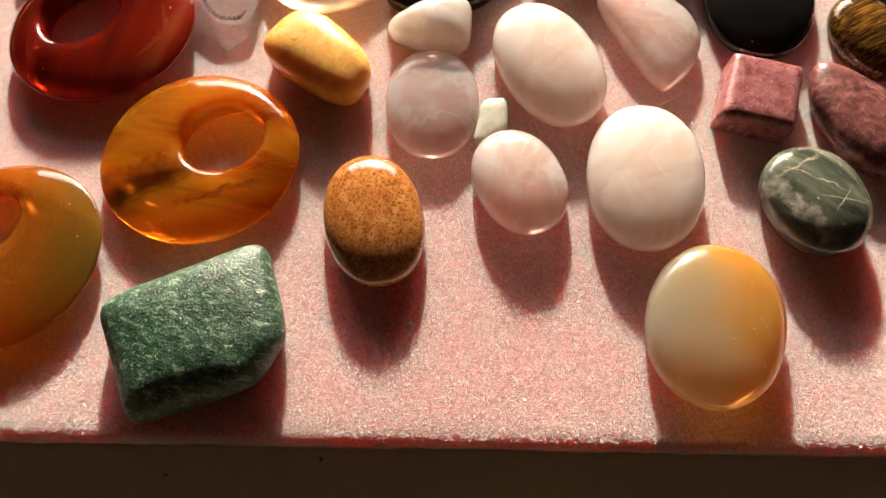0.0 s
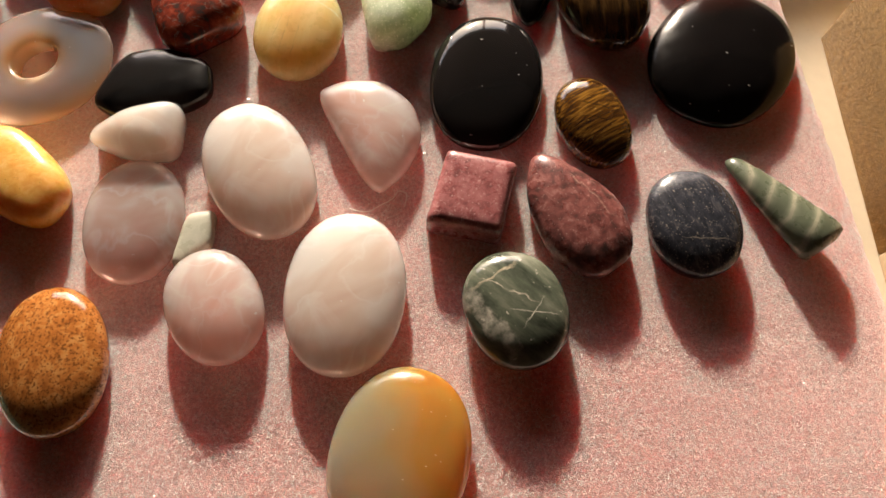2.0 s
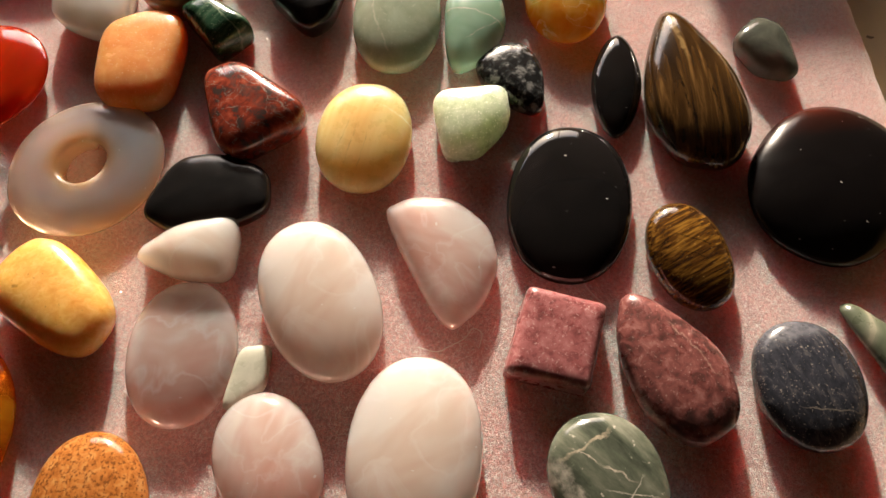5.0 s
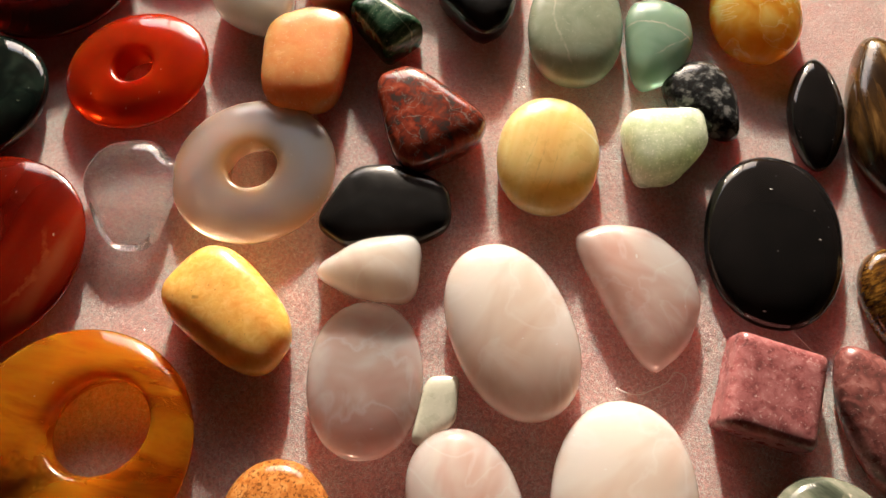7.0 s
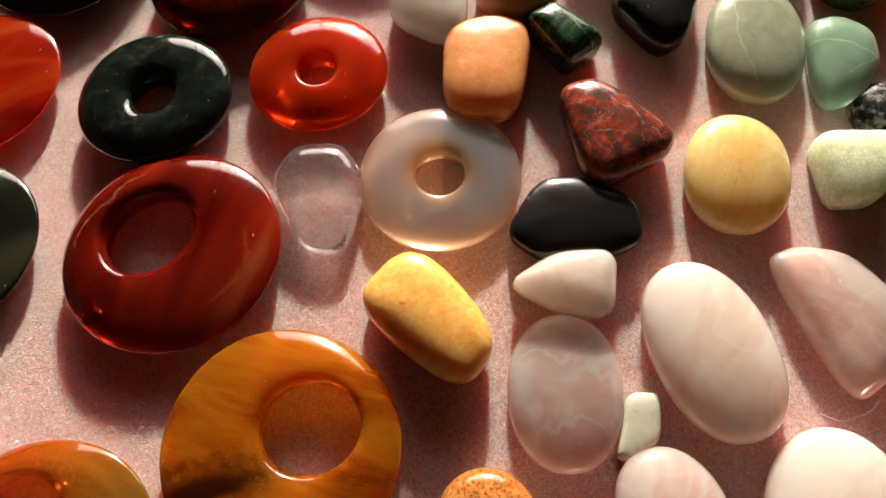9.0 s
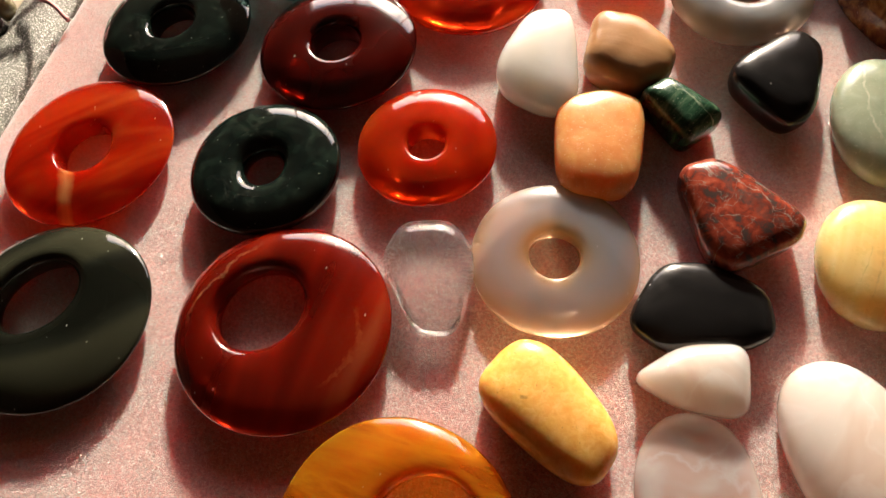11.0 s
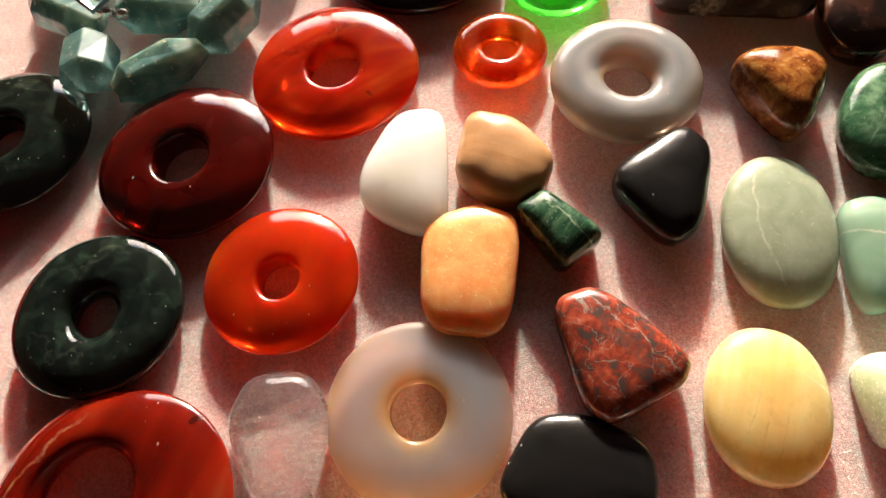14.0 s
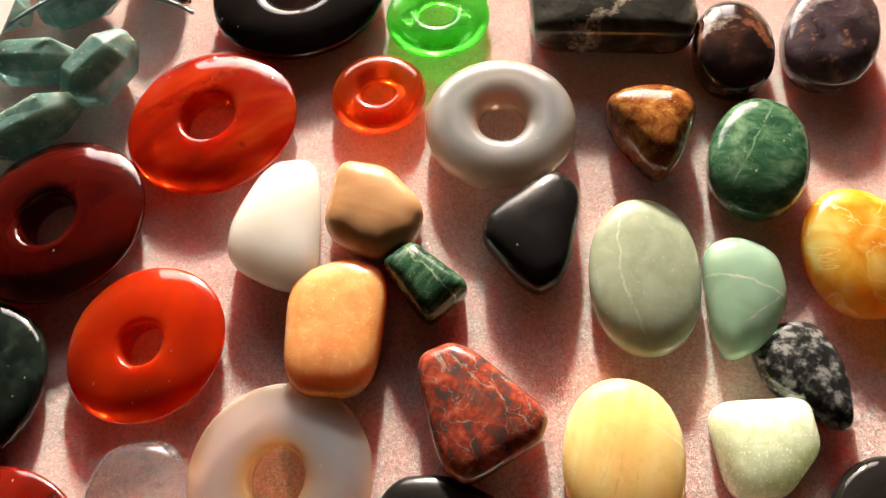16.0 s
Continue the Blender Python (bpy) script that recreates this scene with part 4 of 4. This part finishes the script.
donut("donut_pendant", "greyring", -0.0221, 0.1464, 20.8, 20.8, 0, 6.5, (6.2, 6.2), "translucent grey agate donut with an amber glow", square=2.4, skew=0.62, lip=5.0)
donut("donut_pendant", "scarlet", -0.0564, 0.1790, 19.3, 19.3, 0, 8, (5.0, 5.0), "bright scarlet carnelian donut", square=2.3, skew=0.6, lip=5.5, hole_at=(0.3, -1.2))
donut("donut_pendant", "ashring", 0.0338, 0.2342, 20.4, 20.4, 0, 10, (6.2, 6.2), "thick ash grey banded agate donut", square=2.1, skew=0.15, hole_at=(0.3, -1.0))
donut("donut_pendant", "orangering", 0.0003, 0.2483, 13.6, 13.6, 0, 6.5, (4.6, 4.6), "small clear orange carnelian donut", square=2.1, skew=0.3)
donut("donut_pendant", "moss", -0.1006, 0.1710, 21.0, 21.0, 0, 9, (5.3, 5.3), "dark green moss agate donut", square=2.2, skew=0.3, hole_at=(0.2, -1.2))
donut("donut_pendant", "striped", -0.1546, 0.1765, 24.8, 24.8, 0, 8, (8.0, 8.0), "red orange agate donut with a pale stripe", square=2.3, skew=0.6, lip=5.5, hole_at=(0.2, -1.0))
donut("donut_pendant", "moss", -0.1398, 0.2231, 23.9, 23.9, 0, 9.5, (7.0, 7.0), "large dark green moss agate donut", square=2.3, skew=0.6, lip=5.5, hole_at=(0.3, -1.4))
donut("donut_pendant", "garnetred", -0.0860, 0.2142, 24.0, 24.0, 0, 10, (7.2, 7.2), "dark wine red agate donut", square=2.3, skew=0.6, lip=5.5, hole_at=(0.3, -1.8))
donut("donut_pendant", "carnelian", -0.0473, 0.2432, 24.3, 24.3, 0, 8, (7.4, 7.4), "clear red carnelian donut with streaks", square=2.3, skew=0.6, lip=5.5, hole_at=(0, -0.8))
donut("donut_pendant", "greenglass", 0.0185, 0.2758, 15.8, 15.8, 0, 6.5, (5.2, 5.2), "bright green glass donut", square=2.1, skew=0.3)
donut("donut_pendant", "black", -0.0244, 0.2898, 27.2, 27.2, 0, 9.5, (9.5, 9.5), "large black onyx donut", square=2.3, skew=0.35)
donut("oval_pendant", "honey", -0.0556, 0.0803, 26.4, 25.4, 157, 7.5, (11.0, 9.6), "amber orange agate pendant with dark stripes and an off-centre hole", hole_at=(-4.4, -5.9), square=2.4, skew=0.68, lip=3.4, hole_turn=-150)
donut("oval_pendant", "deepred", -0.0877, 0.1261, 26.8, 26.3, 0, 8.5, (11.1, 9.8), "deep red agate pendant with pale bands and an off-centre hole", hole_at=(-5.8, 3.3), square=2.4, skew=0.62, lip=3.2, hole_turn=35)
donut("oval_pendant", "olive", -0.1040, 0.0560, 25.5, 25.0, 0, 7.5, (10.5, 9.0), "olive and amber agate pendant with an off-centre hole", hole_at=(-6.0, 8.0), square=2.4, skew=0.68, lip=3.2, hole_turn=20)
donut("oval_pendant", "smoke", -0.1490, 0.1265, 26.4, 25.0, 0, 8, (11.2, 8.6), "dark smoky green agate pendant with an off-centre hole", hole_at=(-4.0, 4.0), square=2.4, skew=0.62, lip=3.2, hole_turn=35)

# ---- strand of faceted beads ----


def nugget_mesh(length, width, seed):
    """A faceted barrel bead along x, drilled lengthwise: six uneven sides, bevelled ends."""
    rng = random.Random(seed)
    bm = bmesh.new()
    sides = 7
    jitter = [rng.uniform(0.86, 1.1) for _ in range(sides)]
    rings = []
    for f, r in ((-0.5, 0.42), (-0.30, 0.98), (0.22, 1.0), (0.5, 0.45)):
        ring = []
        for i in range(sides):
            u = 2 * math.pi * (i + 0.3 * f) / sides
            k = r * jitter[i] * rng.uniform(0.95, 1.05) * width / 2
            ring.append(bm.verts.new((length * (f + rng.uniform(-0.03, 0.03)), math.cos(u) * k, math.sin(u) * k * 0.85)))
        rings.append(ring)
    for lo, hi in zip(rings, rings[1:]):
        for i in range(sides):
            bm.faces.new((lo[i], lo[(i + 1) % sides], hi[(i + 1) % sides], hi[i]))
    bm.faces.new(rings[0])
    bm.faces.new(rings[-1])
    bmesh.ops.bevel(bm, geom=bm.edges[:], offset=0.0003, segments=1, affect="EDGES")
    return bm


def tube_mesh(points, radius, sides=8, steps=6, twist=0.0):
    """A round cord along a smooth line through points."""
    pts = [Vector(p) for p in points]
    line = []
    for i in range(len(pts) - 1):
        a, b, c, d = pts[max(i - 1, 0)], pts[i], pts[i + 1], pts[min(i + 2, len(pts) - 1)]
        for k in range(steps):
            t = k / steps
            line.append(0.5 * ((2 * b) + (c - a) * t + (2 * a - 5 * b + 4 * c - d) * t * t + (3 * b - a - 3 * c + d) * t ** 3))
    line.append(pts[-1])
    bm = bmesh.new()
    rings = []
    for i, p in enumerate(line):
        way = (line[min(i + 1, len(line) - 1)] - line[max(i - 1, 0)]).normalized()
        side = way.cross(Vector((0, 0, 1)))
        side = side.normalized() if side.length > 1e-6 else Vector((1, 0, 0))
        up = side.cross(way)
        rings.append([bm.verts.new(p + radius * (1 + twist * math.sin(i * 2.1 + j)) * (math.cos(2 * math.pi * j / sides) * side + math.sin(2 * math.pi * j / sides) * up)) for j in range(sides)])
    for lo, hi in zip(rings, rings[1:]):
        for j in range(sides):
            bm.faces.new((lo[j], lo[(j + 1) % sides], hi[(j + 1) % sides], hi[j]))
    bm.faces.new(rings[0])
    bm.faces.new(rings[-1])
    return bm


THREAD = plain("blue_grey_thread", (0.20, 0.32, 0.36), 0.4, 0.2, 400, 0.2, 2000)
SILVER = plain("silver_crimp", (0.75, 0.74, 0.72), 0.18, 0.1, 300, 0.05, 900, metal=1.0)
PAPER = plain("white_card", (0.80, 0.80, 0.78), 0.6, 0.05, 100, 0.05, 900)
INK = plain("black_ink", (0.02, 0.02, 0.02), 0.5, 0.1, 300, 0.0, 900)
strand = new("bead_strand")
strand.matrix_world = pose(-0.108, 0.262, 0)
tagged(strand, "strand of pale aqua faceted stone beads with a paper tag", "bead strand")
# the last three beads are out of view, added to shade those in front
BEADS = [(-0.1205, 0.2485, 23, 17, 105), (-0.0985, 0.2440, 28, 15, 32), (-0.0820, 0.2630, 25, 17, 55), (-0.1035, 0.2680, 25, 14, 5), (-0.1330, 0.2690, 27, 14, -24), (-0.0940, 0.2910, 26, 15, 15), (-0.1220, 0.2930, 24, 15, -30), (-0.0720, 0.3080, 25, 16, -50), (-0.1030, 0.3160, 27, 16, 8), (-0.1390, 0.3100, 25, 16, 40)]
for i, (x, y, length, width, turn) in enumerate(BEADS):
    bead = part("bead", nugget_mesh(length * 0.001, width * 0.001, 50 + i), M["aqua"], strand, smooth=False)
    bead.matrix_world = pose(x, y, width * 0.00042, 8 * math.sin(i), 6 * math.cos(i * 2), turn)
part("thread", tube_mesh([(-0.012, 0.000, 0.012), (0.002, 0.012, 0.015), (0.012, 0.022, 0.014), (0.024, 0.026, 0.013), (0.044, 0.022, 0.010), (0.052, 0.019, 0.007)], 0.0006), THREAD, strand, "blue-grey thread end")
part("thread", tube_mesh([(-0.030, 0.010, 0.012), (-0.020, 0.006, 0.016), (-0.012, 0.001, 0.012), (-0.004, 0.002, 0.008)], 0.0007), SILVER, strand, "shiny silver wire end")
for dx, dy in ((-0.008, 0.001), (-0.003, 0.000), (0.051, 0.020)):
    bm = bmesh.new()
    bmesh.ops.create_uvsphere(bm, u_segments=14, v_segments=8, radius=0.0016, matrix=Matrix.Translation((dx, dy, 0.011)) @ Matrix.Diagonal((1.3, 1, 1, 1)))
    part("crimp_bead", bm, SILVER, strand, "small shiny silver crimp bead")
tag = part("paper_tag", box_mesh(-0.008, 0.008, -0.006, 0.009, 0, 0.0005, 0.0001), PAPER, strand, "small white paper tag with dark writing", smooth=False)
tag.matrix_world = pose(-0.1135, 0.2765, 0.0150, 6, -8, -12)
for k, (x0, x1, y) in enumerate(((-0.005, 0.002, -0.003), (-0.005, 0.004, 0.000), (-0.004, 0.003, 0.003))):
    bar = part("writing", box_mesh(x0, x1, y - 0.0006, y + 0.0006, 0.0006, 0.0007), INK, tag, "dark bar of writing", smooth=False)

# ---- glitter cloth and bracelets beside the felt ----


def ridge_mesh():
    """A soft rounded edge of glittering cloth along the felt's left side."""
    bm = bmesh.new()
    rows = []
    for j in range(120):
        y = 0.10 + 0.30 * j / 119
        x_edge = -0.2000 + (y - 0.15) * (0.1785 - 0.1955 + 0.0385) / 0.11 * 0.9
        row = []
        for i in range(15):
            f = i / 14
            x = x_edge - 0.026 * f - 0.0012
            z = TABLE_Z + 0.0105 * math.sin(math.pi * min(1, f * 1.0)) ** 0.55 * (1 - 0.25 * f)
            z += 0.0006 * noise.noise(Vector((x * 500, y * 200, 1))) + 0.0004 * noise.noise(Vector((x * 1300, y * 900, 4)))
            row.append(bm.verts.new((x, y, max(z, TABLE_Z))))
        rows.append(row)
    for lo, hi in zip(rows, rows[1:]):
        for i in range(14):
            bm.faces.new((lo[i], lo[i + 1], hi[i + 1], hi[i]))
    return bm


glitter = tagged(obj("glitter_cloth", ridge_mesh(), GLITTER), "silver grey glittering cloth edge beside the felt", "cloth")
# thin sheet for the dark area beyond the glitter cloth
DARK_SHEET = plain("dark_sheet", (0.035, 0.025, 0.022), 0.9, 0.4, 200, 0.4, 900)
tagged(obj("dark_sheet", box_mesh(-0.42, -0.222, 0.10, 0.45, TABLE_Z, TABLE_Z + 0.004, 0.001), DARK_SHEET), "thin dark brown sheet on the table beyond the glitter cloth", "cloth")
WOOD = mineral("brown_bead_stone", [(0.3, (0.16, 0.07, 0.05)), (0.7, (0.42, 0.24, 0.18))], scale=160, rough=0.15, coat=0.3)
JET = mineral("black_bead_stone", [(0.3, (0.006, 0.005, 0.005)), (0.7, (0.03, 0.02, 0.018))], scale=160, rough=0.1, coat=0.3)
MOSSY = mineral("olive_bead_stone", [(0.3, (0.14, 0.12, 0.05)), (0.7, (0.34, 0.26, 0.12))], scale=160, rough=0.15, coat=0.3)


def bracelet(x, y, radius, count, size, seed, label):
    hub = new("bead_bracelet")
    hub.matrix_world = pose(x, y, 0)
    tagged(hub, label, "bracelet", "bracelets on the cloth")
    rng = random.Random(seed)
    for i in range(count):
        u = 2 * math.pi * i / count
        bm = bmesh.new()
        bmesh.ops.create_uvsphere(bm, u_segments=20, v_segments=12, radius=size)
        bead = part("bead", bm, rng.choice((WOOD, JET, MOSSY, JET)), hub)
        bead.location = (radius * math.cos(u), radius * math.sin(u), size + TABLE_Z + 0.004)
    ring = [(radius * math.cos(2 * math.pi * i / 24), radius * math.sin(2 * math.pi * i / 24), size + TABLE_Z + 0.004) for i in range(25)]
    part("elastic", tube_mesh(ring, 0.0005), INK, hub)
    return hub


bracelet(-0.2420, 0.2280, 0.0330, 22, 0.0046, 4, "bracelet of brown, black and olive round beads")
bracelet(-0.2330, 0.2920, 0.0340, 23, 0.0045, 9, "bracelet of dark round stone beads")
CORD = plain("pink_cord", (0.72, 0.30, 0.30), 0.6, 0.15, 500, 0.3, 2500)
HOT = plain("hot_pink_cord", (0.85, 0.10, 0.32), 0.5, 0.1, 500, 0.3, 2500)
cord = tagged(obj("pink_cord", tube_mesh([(-0.236, 0.252, 0.004), (-0.218, 0.258, 0.006), (-0.206, 0.246, 0.008), (-0.199, 0.236, 0.006), (-0.195, 0.241, 0.005), (-0.199, 0.247, 0.006), (-0.196, 0.239, 0.004), (-0.188, 0.235, 0.003), (-0.1815, 0.2295, 0.0012)], 0.00075, twist=0.15), CORD), "thin pink twisted cord lying over the cloth", "cord")
tagged(obj("pink_cord", tube_mesh([(-0.225, 0.238, 0.006), (-0.211, 0.250, 0.008), (-0.204, 0.256, 0.008), (-0.194, 0.262, 0.006), (-0.192, 0.275, 0.005)], 0.0011, twist=0.2), CORD), "braided dusty pink cord lying over beads", "cord")
tagged(obj("pink_cord", tube_mesh([(-0.184, 0.280, 0.004), (-0.185, 0.268, 0.004), (-0.181, 0.260, 0.003), (-0.1755, 0.2575, 0.0012)], 0.0010), HOT), "bright hot pink cord end", "cord")

# ---- velvet box beside the felt ----
carton = new("velvet_box")
CORNER, LEAN_DEG = Vector((0.2130, 0.1305, 0)), math.degrees(math.atan2(0.0165, 0.1005))
carton.matrix_world = pose(CORNER.x, CORNER.y, TABLE_Z, 0, 0, -LEAN_DEG)
tagged(carton, "open tan velvet box with a dark brown inside", "box")
TOP = 0.0295
velvet_side = part("side_panel", box_mesh(0, 0.0030, -0.0730, 0, 0, TOP, 0.0006), VELVET, carton, "tan velvet covered side")
part("side_panel", box_mesh(0, 0.0030, -0.1700, -0.0731, 0, TOP, 0.0006), LINING, carton, "smooth cream tan card side")
part("back_panel", box_mesh(0.0031, 0.1200, -0.0030, 0, 0, TOP, 0.0006), VELVET, carton, "tan velvet covered back")
part("lining", box_mesh(0.0055, 0.1200, -0.1700, -0.0032, 0, TOP + 0.0005, 0.0012), INNER, carton, "brown velvet padded inside")
part("trim", tube_mesh([(0.0015, 0.0, TOP + 0.0003), (0.0015, -0.0365, TOP + 0.0003), (0.0015, -0.0730, TOP + 0.0003)], 0.0012), VELVET, carton)


def pile_mesh(count, seed):
    """Short velvet pile standing off the panel's outer face and its upper edge."""
    rng = np.random.default_rng(seed)
    y, z = rng.uniform(-0.0728, -0.0002, count), rng.uniform(0.0005, TOP + 0.002, count)
    root = np.stack([np.where(z > TOP, rng.uniform(0, 0.003, count), 0.0002), y, np.minimum(z, TOP)], 1)
    way = np.stack([-np.where(z > TOP, 0.3, 1.0) * rng.uniform(0.3, 1, count), rng.normal(0, 0.6, count), rng.normal(0, 0.6, count) + (z > TOP)], 1)
    way *= (rng.uniform(0.4, 1.0, count) * 0.0006 / np.linalg.norm(way, axis=1))[:, None]
    side = np.stack([np.zeros(count), np.full(count, 0.00005), np.full(count, 0.00003)], 1)
    verts = np.stack([root - side, root + side, root + way + side * 0.4, root + way - side * 0.4], 1)
    me = bpy.data.meshes.new("pile")
    me.from_pydata(verts.reshape(-1, 3).tolist(), [], (np.arange(count)[:, None] * 4 + [0, 1, 2, 3]).tolist())
    me.materials.append(PILE)
    return me


PILE = plain("velvet_pile", (0.70, 0.49, 0.22), 0.4, 0.7, 400, 0.0, 900, sheen=0.3)
pile = new("nap", pile_mesh(60000, 9))
pile.parent = velvet_side
tagged(pile, "short golden tan velvet pile", kind="stuff")

# ---- loose hairs and crumbs on the felt ----
HAIR = plain("white_fibre", (0.80, 0.72, 0.66), 0.5, 0.1, 500, 0.0, 900)
tagged(obj("loose_hair", tube_mesh([(0.0620, 0.0885, 0.0008), (0.0665, 0.0870, 0.0006), (0.0700, 0.0880, 0.0012), (0.0735, 0.0895, 0.0010), (0.0755, 0.0915, 0.0012), (0.0775, 0.0900, 0.0014), (0.0765, 0.0870, 0.0008)], 0.00014, 5), HAIR), "curly white fibre lying on the felt", "fibre")
tagged(obj("loose_hair", tube_mesh([(0.1042, 0.1000, 0.0005), (0.1050, 0.0975, 0.0015), (0.1078, 0.0940, 0.0010)], 0.00014, 5), HAIR), "short white fibre lying on the felt", "fibre")

# unseen box, added only to shadow the felt's far right corner and the table
shadow_caster = new("velvet_box")
shadow_caster.matrix_world = pose(0.1650, 0.2780, TABLE_Z, 0, 0, -5)
tagged(shadow_caster, "unseen box added beyond the felt corner to cast a shadow", "box")
part("body", box_mesh(0, 0.0780, 0, 0.0600, 0, 0.0290, 0.0015), VELVET, shadow_caster)
part("lid", box_mesh(-0.0010, 0.0790, -0.0010, 0.0610, 0.0291, 0.0430, 0.0015), VELVET, shadow_caster)
